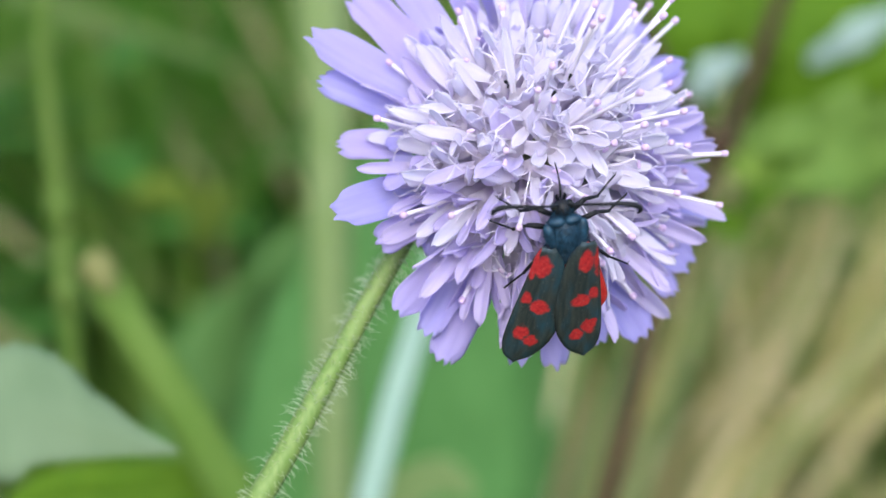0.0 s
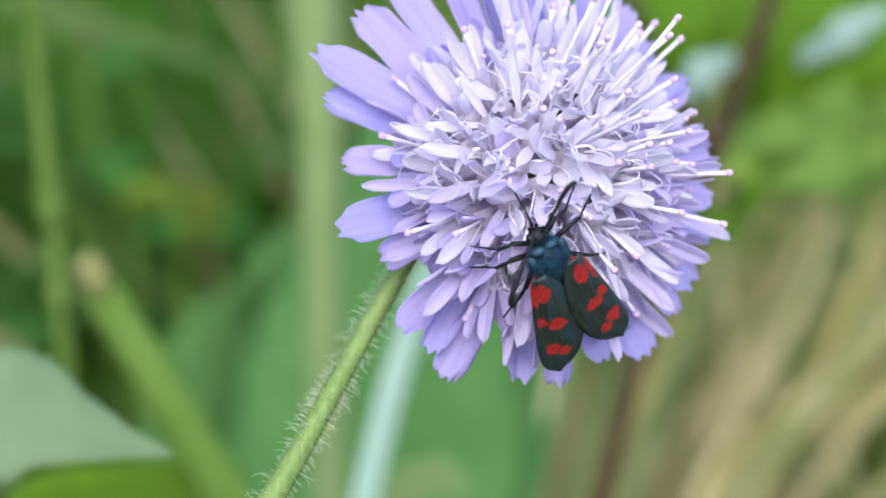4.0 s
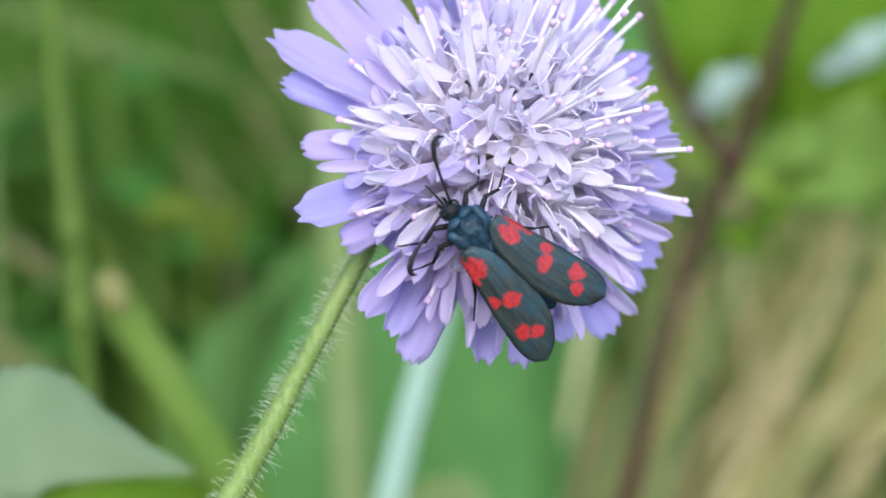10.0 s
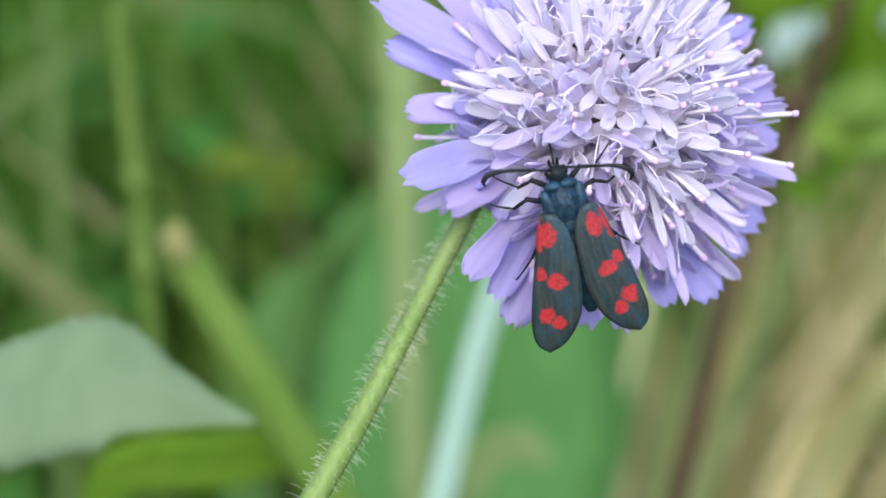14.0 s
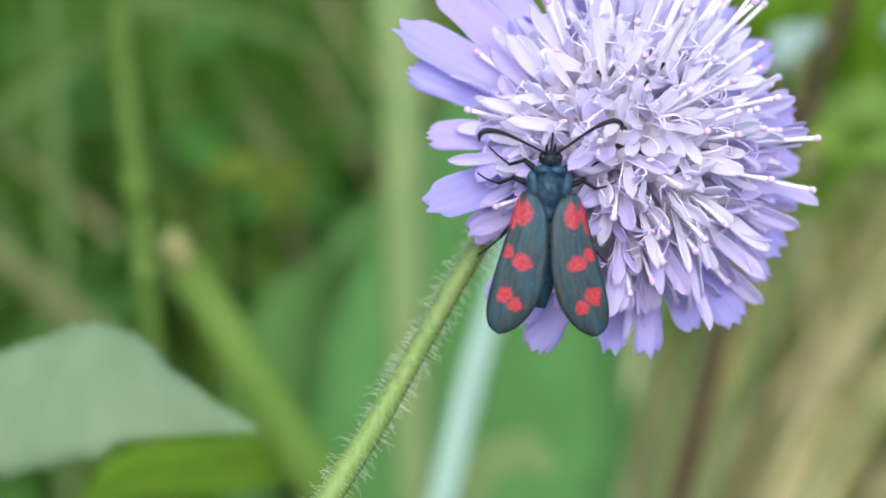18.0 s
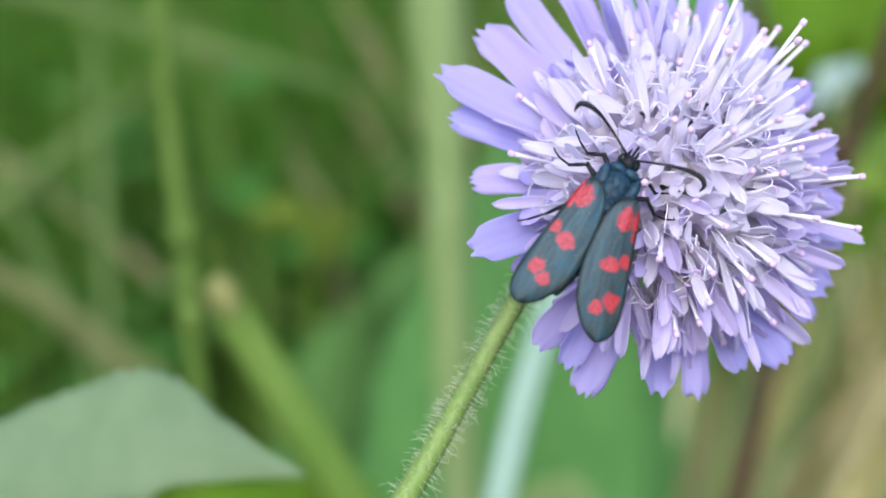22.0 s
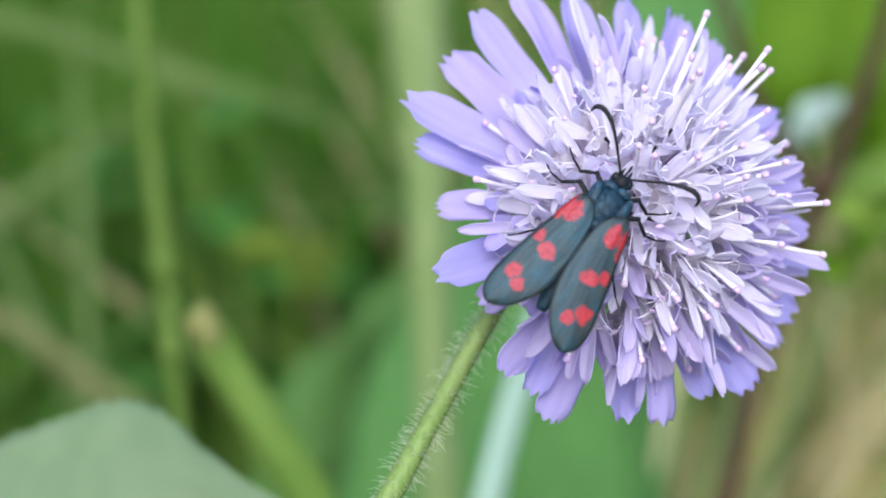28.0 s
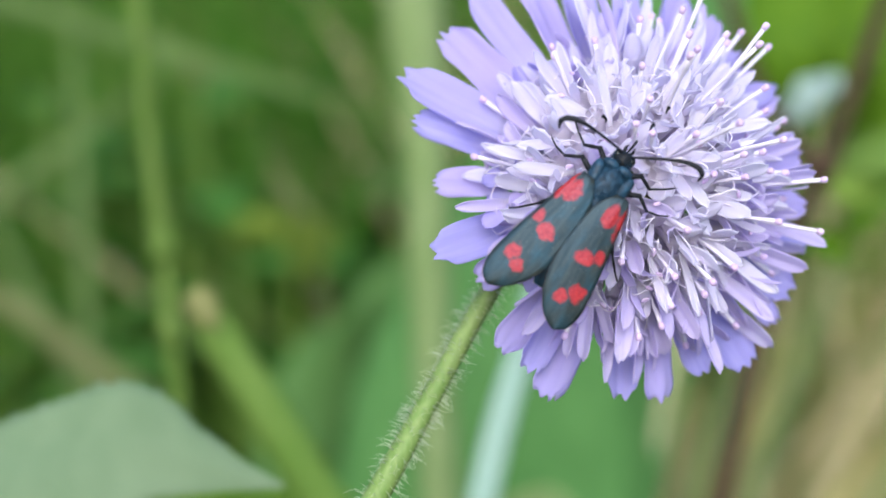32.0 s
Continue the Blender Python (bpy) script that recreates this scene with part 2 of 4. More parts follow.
# ---- ground ----
bm = bmesh.new()
bmesh.ops.create_grid(bm, x_segments=60, y_segments=60, size=40)
for v in bm.verts:
    v.co.z = 0.012 * noise.noise(v.co * 0.8)
EARTH = plant_material("mossy_earth", (0.035, 0.06, 0.015), (0.06, 0.08, 0.025), (0.035, 0.06, 0.015), grain=(40.0, 40.0, 40.0), through_light=0.0, rough=0.9)
ground = tagged(new("ground", finish("ground", bm, EARTH)), "mossy green meadow soil under dense grass", "ground", kind="structure")

# ---- the flower ----
CENTRE = Vector((17.4 * MM, REACH, 3.0 * MM))
AXIS = Vector((0.30, -0.90, 0.26)).normalized()
E1 = (Vector((1, 0, 0)) - AXIS * AXIS.x).normalized()
E2 = -AXIS.cross(E1)
E2 = E2 if E2.z > 0 else -E2


def petal_mesh(name, length, width, mat, seed, curl, blunt=0.0):
    """A spoon-shaped lobe with a rounded tip; blunt: how square and notched its end is."""
    r = random.Random(seed)
    rows, cols = (18, 12) if length > 0.007 else (12, 8)
    ph = [r.uniform(0, 6.28) for _ in range(6)]
    notches = r.choice((1.6, 2.1, 2.9))
    grid = []
    for i in range(rows + 1):
        u = i / rows
        u = u + 0.22 * u * (1 - u)
        rise = min(1, u / 0.6)
        root = 0.34 + 0.26 * blunt
        w = width * (root + (1 - root) * rise * rise * (3 - 2 * rise))
        start = 0.58 + 0.3 * min(1, blunt)
        close = max(0, (u - start) / (1 - start))
        w *= max(0.07 + 0.66 * blunt, (1 - close ** 2.3) ** (0.5 - 0.22 * blunt))
        side = [w * 0.5 * (1 + 0.06 * math.sin(6 * u + ph[k]) + 0.025 * math.sin(15 * u + ph[k + 2])) for k in (0, 1)]
        row = []
        for j in range(cols + 1):
            s = 2 * j / cols - 1
            ragged = -0.05 * blunt * abs(s) ** 2.4 + 0.034 * blunt * math.cos(notches * 3.1416 * s + ph[4]) + 0.012 * blunt * math.sin(s * 11 + ph[5])
            z = length * (u + ragged * max(0, (u - 0.72) / 0.28) ** 1.6)
            bow = -0.15 * s * s * (1 - u * 0.7) + 0.07 * math.sin(3 * s + ph[0] + 3 * u) * u + 0.06 * math.sin(6 * u + ph[1]) * u + 0.02 * math.sin(9.4 * s + ph[2]) * u + 0.08 * abs(s) ** 3 * math.sin(7 * u + ph[3] + s) * u
            row.append(Vector((length * curl * u * u + width * bow, s * side[0 if s < 0 else 1], z)))
        grid.append(row)
    b = bmesh.new()
    sheet(b, grid, 0.00007)
    return finish(name, b, mat)


BIG = [petal_mesh("petal", 8.6 * MM, w * MM, PETAL_OUT, k, c, n) for k, (w, c, n) in enumerate(((3.7, 0.05, 1.0), (3.3, 0.12, 0.8), (3.8, -0.04, 1.0), (3.1, 0.0, 0.7), (3.5, 0.08, 0.9)))]
MID = [petal_mesh("petal", 5.2 * MM, w * MM, PETAL_OUT, k + 9, c, n) for k, (w, c, n) in enumerate(((2.5, 0.2, 0.6), (2.1, 0.1, 0.4), (1.9, 0.3, 0.7)))]
PALE = [petal_mesh("petal", 4.8 * MM, w * MM, PETAL_IN, k + 17, c, n) for k, (w, c, n) in enumerate(((2.0, 0.16, 0.5), (1.6, 0.1, 0.25), (1.25, 0.24, 0.4), (1.75, 0.0, 0.6), (1.4, -0.08, 0.2)))]
MIXED = PALE + [petal_mesh("petal", 5.2 * MM, w * MM, PETAL_MID, k + 31, c, n) for k, (w, c, n) in enumerate(((1.9, 0.1, 0.5), (1.55, 0.0, 0.3)))]

OUTS = MID + MIXED[5:]


def tube_mesh(length):
    b = bmesh.new()
    pts = [Vector((0, 0, length * u)) for u in (0, 0.35, 0.7, 1.0)]
    tube(b, pts, [0.35 * MM, 0.4 * MM, 0.6 * MM, 1.0 * MM], 8)
    return finish("floret", b, TUBE)


def style_mesh(length, bend):
    """A stout white shaft that flares into a blunt pink head."""
    b = bmesh.new()
    pts = glide([(0, 0, 0), (bend * 0.2, 0, length * 0.5), (bend, 0, length)], 8)
    tube(b, pts, taper(8, [0.15 * MM, 0.15 * MM, 0.16 * MM, 0.21 * MM]), 8)
    tip = pts[-1]
    way = (pts[-1] - pts[-2]).normalized()
    tube(b, [tip - way * 0.05 * MM, tip + way * 0.12 * MM, tip + way * 0.42 * MM, tip + way * 0.58 * MM], [0.2 * MM, 0.29 * MM, 0.3 * MM, 0.17 * MM], 10, 1)
    return finish("style", b, [STYLE, STIGMA])


def stamen_mesh(seed):
    r = random.Random(seed)
    b = bmesh.new()
    pts = glide([(0, 0, 0), (0.6 * MM, r.uniform(-.5, .5) * MM, 2.2 * MM), (1.6 * MM, r.uniform(-1, 1) * MM, 3.2 * MM), (2.4 * MM, r.uniform(-1.5, 1.5) * MM, r.uniform(2.4, 3.8) * MM)], 9)
    tube(b, pts, taper(9, [0.075 * MM, 0.065 * MM, 0.045 * MM]), 5)
    if seed == 0:
        ball(b, pts[-1], (0.2 * MM, 0.42 * MM, 0.16 * MM), 1, 5)
    return finish("stamen", b, [STYLE, STIGMA])


TUBES = {k: tube_mesh(k * MM) for k in (4, 5, 6, 7)}
STYLES = [style_mesh(10.5 * MM, b * MM) for b in (0.3, -0.5, 0.9)] + [style_mesh(k * MM, b * MM) for k, b in ((6.5, 0.3), (7.4, -0.6), (8.2, 0.5))]
STAMENS = [stamen_mesh(k) for k in range(6)]

PRESSED = []
flower = thing("field_scabious", BASE @ Matrix.Translation(CENTRE), "lilac field scabious in full bloom on a hairy green stem", "flower")


def heading(az):
    """The way across the head that is seen from in front at the angle az, one long as seen."""
    c, s = math.cos(radians(az)), math.sin(radians(az))
    return Vector((c, -(AXIS.x * c + AXIS.z * s) / AXIS.y, s))


def place_floret(az, lift, r0, length, lobes, long_style=0.0, stamens=1):
    """One floret: az round the head, lift above its rim in degrees; lobes: (turn, flare, mesh, scale) each."""
    out = heading(az).normalized()
    n = math.cos(radians(lift)) * out + math.sin(radians(lift)) * AXIS
    low = (math.sin(radians(lift)) * out - math.cos(radians(lift)) * AXIS)
    m = Matrix((low, n.cross(low), n)).transposed().to_4x4()
    m.translation = n * (r0 * MM)
    f = part("floret", TUBES[length], flower, m)
    if 4 < lift < 28 and length == 7 and -172 < (az + 180) % 360 - 180 < -122:
        PRESSED.append((f, m.copy(), out.cross(AXIS)))
    for turn, flare, mesh, size in lobes:
        part("petal", mesh, f, Matrix.Translation((0, 0, (length - 0.6) * MM)) @ pose(0, 0, 0, 0, 0, turn) @ pose(0.5 * MM, 0, 0, 0, flare, rnd.uniform(-12, 12) if length == 6 else rnd.choice((-1, 1)) * rnd.uniform(0, 62)) @ Matrix.Diagonal((1, size[0], size[1], 1)))
    if rnd.random() < long_style:
        part("style", STYLES[rnd.randrange(3)] if lift > 8 and -25 < (az + 180) % 360 - 180 < 100 and rnd.random() < 0.55 else STYLES[3 + rnd.randrange(3)], f, Matrix.Translation((0, 0, (length - 3.0) * MM)) @ pose(0, 0, 0, rnd.uniform(-9, 9), rnd.uniform(-9, 9), rnd.uniform(0, 360)) @ Matrix.Diagonal((1, 1, 1.14 if 28 < az % 360 < 88 else 1.0, 1)))
    for _ in range(stamens):
        part("stamen", STAMENS[rnd.randrange(6)], f, Matrix.Translation((0, 0, (length - 0.8) * MM)) @ pose(0, 0, 0, 0, 0, rnd.uniform(0, 360)))
    return f


# rim florets: angle round the head, reach of the long lobe in millimetres, its breadth against the usual one
RIM = [(149, 22.2, 1.0), (158, 19.6, 0.9), (135, 21.8, 1.0), (123, 23.6, 1.1), (110, 23.6, 1.0), (97, 23.2, 0.9), (84, 22.0, 0.9), (70, 21.8, 0.8), (59, 21.6, 0.9),
       (46, 20.4, 0.8), (33, 20.0, 0.9), (22, 19.2, 0.9), (12, 18.8, 0.8), (-2, 19.0, 0.9), (-11, 19.8, 0.8), (-27, 19.4, 1.0), (-36, 19.4, 0.8), (-52, 19.8, 1.0),
       (-62, 18.2, 0.9), (-76, 18.8, 0.9), (-88, 18.0, 0.9), (-108, 18.8, 1.1), (-118, 17.4, 0.8), (-127, 17.2, 0.9), (-148, 14.8, 0.8), (-163, 17.6, 0.95), (173, 16.4, 0.9)]
for k, (az, reach, breadth) in enumerate(RIM):
    lift = rnd.uniform(-3, 5)
    size = (reach * 0.962 * heading(az).length - 8.6) / 8.5
    place_floret(az, lift, 3.2, 6, [(0, 8 + rnd.uniform(-4, 4), BIG[k % 5], (breadth, size)), (62, 26, MID[k % 3], (0.9, 0.85 if az < 112 else 0.55)), (-62, 26, MID[(k + 1) % 3], (0.9, 0.8 if az < 112 else 0.6)), (180, 22, PALE[k % 4], (0.8, 0.7))], 0.4 if -80 < az < 80 else 0.1, 1)
for lift, count, length, size, flare in ((7, 24, 7, 1.2, 10), (20, 23, 7, 1.12, 16), (33, 20, 7, 1.05, 20), (46, 17, 7, 1.0, 23), (59, 13, 7, 0.92, 27), (72, 8, 7, 0.8, 34), (85, 4, 7, 0.9, 26)):
    for k in range(count):
        az = 360 * (k + rnd.uniform(-0.2, 0.2)) / count + lift * 3
        a = (az + 180) % 360 - 180
        if lift == 72 and -118 < a < -72:
            continue
        lobes = []
        plan = ((0, 1.2), (75, 0.9), (-75, 0.9), (180, 0.75)) if lift > 45 else ((0, 1.3), (52, 1.0), (-52, 1.0), (180, 0.7))
        for turn, scale in plan:
            mesh = PALE[rnd.randrange(5)] if 20 < a < 130 and rnd.random() < 0.6 else OUTS[3 + rnd.randrange(2)] if lift < 65 and -170 < a < 10 and rnd.random() < (0.9 if lift < 25 else 0.68 if lift < 40 else 0.3) else (OUTS[rnd.randrange(5)] if rnd.random() < 0.7 else MIXED[rnd.randrange(7)]) if lift < 12 else MIXED[rnd.randrange(7)] if lift < 30 else PALE[rnd.randrange(5)]
            lobes.append((turn + rnd.uniform(-14, 14), flare + rnd.uniform(-14, 22), mesh, (rnd.uniform(0.6, 1.0) * (1.1 if lift > 70 else 1.0), size * scale * rnd.uniform(0.75, 1.2) * (1.0 if lift > 25 else 1.4 if 35 < a < 112 else 1.15 if -60 < a <= 35 else 1.0 if -140 < a < 0 else 0.7))))
        place_floret(az, lift + rnd.uniform(-4, 4), 3.0, length, lobes, 0.92 if -20 < a < 110 else 0.42 if -100 < a <= -20 else 0.3, rnd.randrange(1, 4))

bm = bmesh.new()
turn = AXIS.to_track_quat("Z", "Y").to_matrix()
ball(bm, (0, 0, 0), (4.2 * MM, 4.2 * MM, 4.6 * MM), 0, 12, turn)
for _ in range(260):
    d = Vector((rnd.gauss(0, 1), rnd.gauss(0, 1), rnd.gauss(0, 1))).normalized()
    tube(bm, [d * 4 * MM, d * rnd.uniform(5, 6.4) * MM], [0.1 * MM, 0.03 * MM], 4)
part("receptacle", bm, flower, None, "dark green bristly receptacle", CALYX)


def bract_mesh(k):
    b = bmesh.new()
    pts = glide([(0, 0, 0), (0.6 * MM, 0, 4 * MM), (0.2 * MM, 0, 8.5 * MM)], 6)
    blade(b, pts, taper(6, [2.4 * MM, 3.4 * MM, 2.4 * MM, 0.3 * MM]), (0, 1, 0), 0.0002, 0.2, 4, 0.06, k)
    return finish("bract", b, BRACT)


BRACTS = [bract_mesh(k) for k in range(3)]
for k in range(10):
    a = radians(36 * k + 9)
    out = math.cos(a) * E1 + math.sin(a) * E2
    n = (out - 0.28 * AXIS).normalized()
    low = (n.cross(AXIS)).cross(n).normalized()
    m = Matrix((low, n.cross(low), n)).transposed().to_4x4()
    m.translation = out * 2.4 * MM - AXIS * 3.4 * MM
    part("bract", BRACTS[k % 3], flower, m)

bm = bmesh.new()
blade(bm, glide([Vector((-6.6, -1.6, -5.0)) * MM, Vector((-7.4, -2.0, -6.0)) * MM, Vector((-8.8, -1.6, -7.9)) * MM], 8), taper(8, [0.5 * MM, 1.5 * MM, 1.2 * MM, 0.2 * MM]), (0.8, 0.2, -0.5), 0.0002, 0.2, 4, 0.04, 3)
part("bract", bm, flower, None, "dark green pointed bract beside the stem", CALYX)
for x, z, bend in ((2.4, 6.3, 0.12), (1.1, 4.9, 0.2), (-2.5, 5.6, -0.3)):
    bm = bmesh.new()
    tube(bm, glide([Vector((x, -13.4, z - 0.2)) * MM, Vector((x, -13.9, z)) * MM, Vector((x + bend, -14.2, z + 0.25)) * MM], 6), taper(6, [0.07 * MM, 0.09 * MM, 0.17 * MM]), 6)
    part("stamen", bm, flower, None, "dark withered stamen", BLACK)

STALK = glide([-AXIS * 3 * MM, -AXIS * 4.6 * MM + Vector((-1.6, 0.4, -1.4)) * MM, Vector((-8.4, 1.8, -4.0)) * MM, Vector((-12.4, -0.2, -9.6)) * MM, Vector((-17.4, -2.4, -18.0)) * MM, Vector((-21.2, -4.2, -24.4)) * MM, Vector((-31.2, -6.0, -41.0)) * MM, Vector((-57, -4, -90)) * MM, Vector((-76, 20, -250)) * MM, Vector((-82, 140, -560)) * MM], 90)
bm = bmesh.new()
tube(bm, STALK, taper(90, [1.1 * MM, 0.92 * MM, 0.86 * MM, 0.87 * MM, 0.92 * MM, 1.06 * MM, 1.2 * MM, 1.35 * MM, 1.5 * MM, 1.7 * MM]), 12)
stem = part("stem", bm, flower, None, "slender green hairy flower stem", STEM)
bm = bmesh.new()
for _ in range(1500):
    u = rnd.uniform(0.13, 0.64) * 90
    k = int(u)
    p = STALK[k].lerp(STALK[k + 1], u - k)
    tangent = (STALK[k + 1] - STALK[k]).normalized()
    side = tangent.orthogonal()
    side.rotate(Matrix.Rotation(rnd.uniform(0, 6.283), 3, tangent))
    side.normalize()
    h = rnd.choice((0.3, 0.4, 0.5, 0.6, 0.7, 0.85, 1.0, 1.2, 1.4)) * rnd.uniform(0.8, 1.2) * MM
    tip = p + side * (1.0 * MM + h) + tangent * rnd.uniform(-0.25, 0.7) * h
    tube(bm, [p + side * 0.9 * MM, (p + side * (1.0 * MM + h * 0.5)).lerp(tip, 0.25), tip], [0.024 * MM, 0.017 * MM, 0.006 * MM], 3)
part("stem_hair", bm, stem, None, "fine pale bristles along the stem", HAIR)

# ---- the moth ----
moth = thing("burnet_moth", Matrix.Identity(4), "blue-black burnet moth with crimson spots on its wings", "moth")
EDGE_OUT = [(0.0, 0.55), (1.1, 0.98), (4.1, 1.36), (7.1, 1.72), (9.3, 1.92), (10.9, 1.98), (12.2, 1.78), (13.05, 1.3), (13.5, 0.45)]
EDGE_IN = [(0.0, -0.6), (1.6, -1.85), (4.6, -2.6), (7.5, -2.85), (9.2, -2.75), (10.4, -2.45), (11.5, -1.92), (12.4, -1.3), (13.1, -0.5), (13.5, 0.35)]


SMOOTH = {id(e): [(p.x, p.y) for p in glide([(a, b, 0) for a, b in e], 60)] for e in (EDGE_OUT, EDGE_IN)}


def edge_at(edge, along):
    for (a, b), (c, d) in zip(SMOOTH[id(edge)], SMOOTH[id(edge)][1:]):
        if a <= along <= c:
            return b + (d - b) * (along - a) / (c - a)
    return edge[-1][1]


def wing(side, name, mat, size=WING, drop=0.0):
    rows, cols, grid = 30, 10, []
    for i in range(rows + 1):
        along = 13.5 * (1 - (1 - i / rows) ** 1.25)
        hi, lo = edge_at(EDGE_OUT, along), edge_at(EDGE_IN, along)
        row = []
        for j in range(cols + 1):
            s = j / cols
            o = hi + (lo - hi) * s
            if j == cols and 6 < along < 13:
                o -= 0.05 * (i % 2)
            z = 0.35 * math.sin(math.pi * min(1, s * 0.9 + 0.08)) + 0.05 * math.sin(s * 21) * (1 - along / 16) - 0.012 * along * along * 0.35 - drop
            row.append(Vector((side * o * size, -along * size, z)) * MM)
        grid.append(row if side > 0 else row[::-1])
    b = bmesh.new()
    sheet(b, grid, 0.00008)
    return finish(name, b, mat)


fore = {}
for side in (-1, 1):
    fore[side] = part("forewing", wing(side, "forewing", wing_material(side)), moth, pose(side * 1.6 * MM, 0, (1.55 + 0.08 * side) * MM, 0, side * 8, side * 8), "blue-black forewing with six crimson spots")
    rim = [Vector((side * o * WING, -a * WING, 0.1 - 0.0042 * a * a)) * MM for a, o in EDGE_OUT[1:] + EDGE_IN[::-1][1:-2]]
    b = bmesh.new()
    line = glide(rim, 60)
    tube(b, line, [(0.034 + (0.016 if 30 < k < 52 and k % 2 else 0)) * MM for k in range(61)], 5)
    part("fringe", b, fore[side], None, "black wing margin", mats=BLACK)
    part("hindwing", wing(side, "hindwing", CRIMSON, 0.52, 0.0), moth, pose(side * 1.35 * MM, -0.6 * MM, 0.75 * MM, 0, side * 6, side * 6), "crimson hindwing folded under the forewing")

bm = bmesh.new()
ball(bm, (0, 0.1 * MM, 0.2 * MM), (1.62 * MM, 2.2 * MM, 1.6 * MM), 0, 16)
for side in (-1, 1):
    ball(bm, (side * 1.2 * MM, 0.4 * MM, 0.95 * MM), (0.6 * MM, 1.45 * MM, 0.55 * MM), 0, 10, Matrix.Rotation(side * -0.25, 3, "Z"))
    ball(bm, (side * 0.62 * MM, 1.85 * MM, 0.95 * MM), (0.75 * MM, 0.45 * MM, 0.55 * MM), 0, 8)
ball(bm, (0, -1.5 * MM, 1.1 * MM), (1.0 * MM, 0.75 * MM, 0.5 * MM), 0, 8)
part("thorax", bm, moth, None, "velvety blue-black thorax", BODY)
bm = bmesh.new()
girth = [1.45 * math.sin(math.pi * (0.30 + 0.0195 * k)) * (1.0 if k % 4 else 0.93) + 0.08 for k in range(33)]
tube(bm, [Vector((0, (-1.2 - 0.255 * k) * MM, (-0.35 - 0.01 * k) * MM)) for k in range(33)], [g * MM for g in girth], 14)
part("abdomen", bm, moth, None, "segmented blue-black abdomen", BODY)
bm = bmesh.new()
ball(bm, (0, 2.7 * MM, 0.35 * MM), (0.82 * MM, 0.74 * MM, 0.76 * MM), 0, 12)
for side in (-1, 1):
    ball(bm, (side * 0.62 * MM, 2.9 * MM, 0.4 * MM), (0.37 * MM, 0.45 * MM, 0.45 * MM), 1, 10)
    tube(bm, glide([Vector((side * 0.25, 3.3, 0.0)) * MM, Vector((side * 0.35, 3.7, 0.1)) * MM, Vector((side * 0.3, 4.0, 0.35)) * MM], 4), taper(4, [0.16 * MM, 0.14 * MM, 0.06 * MM]), 6)
head = part("head", bm, moth, None, "small black head with round eyes", [BLACK, EYE_BLACK])
bm = bmesh.new()
tube(bm, glide([Vector((0, 3.4, -0.1)) * MM, Vector((0.1, 4.3, -0.3)) * MM, Vector((0.2, 4.9, -1.4)) * MM, Vector((0.3, 5.0, -3.0)) * MM], 10), taper(10, [0.12 * MM, 0.1 * MM, 0.06 * MM]), 6)
part("proboscis", bm, head, None, "thin black proboscis dipped into the florets", BLACK)
bm = bmesh.new()
for _ in range(1100):
    a, h = rnd.uniform(0, 6.283), rnd.uniform(-0.1, 1)
    d = Vector((math.cos(a) * math.sqrt(1 - h * h), math.sin(a) * math.sqrt(1 - h * h), h))
    p = Vector((d.x * 1.75, 0.1 + d.y * 2.3, 0.25 + d.z * 1.65)) * MM
    tip = p + (d * 0.3 + Vector((0, -0.28, 0))) * MM * rnd.uniform(0.5, 1.3)
    tube(bm, [p, tip], [0.022 * MM, 0.006 * MM], 3)
for _ in range(300):
    d = Vector((rnd.gauss(0, 1), rnd.gauss(0, 1), abs(rnd.gauss(0, 1)))).normalized()
    p = Vector((d.x * 0.8, 2.65 + d.y * 0.7, 0.35 + d.z * 0.74)) * MM
    tube(bm, [p, p + (d * 0.22 + Vector((0, -0.1, 0))) * MM], [0.025 * MM, 0.008 * MM], 3)
part("hair_coat", bm, moth, None, "short blue-black hair coat", BODY)


def antenna_mesh(side):
    b = bmesh.new()
    pts = glide([Vector(p) * MM for p in ((0, 0, 0), (0, 1.3, 0.3), (0, 2.8, 0.5), (side * 0.1, 4.3, 0.55), (side * 0.45, 5.4, 0.4), (side * 1.0, 5.75, 0.2), (side * 1.5, 5.45, -0.05))], 22)
    tube(b, pts, taper(22, [0.11 * MM, 0.10 * MM, 0.12 * MM, 0.18 * MM, 0.24 * MM, 0.21 * MM, 0.05 * MM]), 8)
    return finish("antenna", b, BLACK)


feelers = {side: part("antenna", antenna_mesh(side), moth, pose(side * 0.4 * MM, 3.2 * MM, 0.75 * MM, 0, 0, -side * 50), "clubbed black antenna") for side in (-1, 1)}


def leg_mesh(points):
    b = bmesh.new()
    pts = [Vector(p) * MM for p in points]
    for (a, c), (ra, rc) in zip(zip(pts, pts[1:]), ((0.26, 0.2), (0.17, 0.13), (0.1, 0.08), (0.08, 0.06))):
        tube(b, [a, a.lerp(c, 0.5), c], [ra * 0.8 * MM, ra * MM, rc * MM], 7)
        ball(b, c, (rc * 1.15 * MM,) * 3, 0, 5)
    for s in (-1, 1):
        tube(b, [pts[-1], pts[-1] + Vector((s * 0.15, 0.2, -0.1)) * MM], [0.05 * MM, 0.02 * MM], 4)
    return finish("leg", b, BLACK)


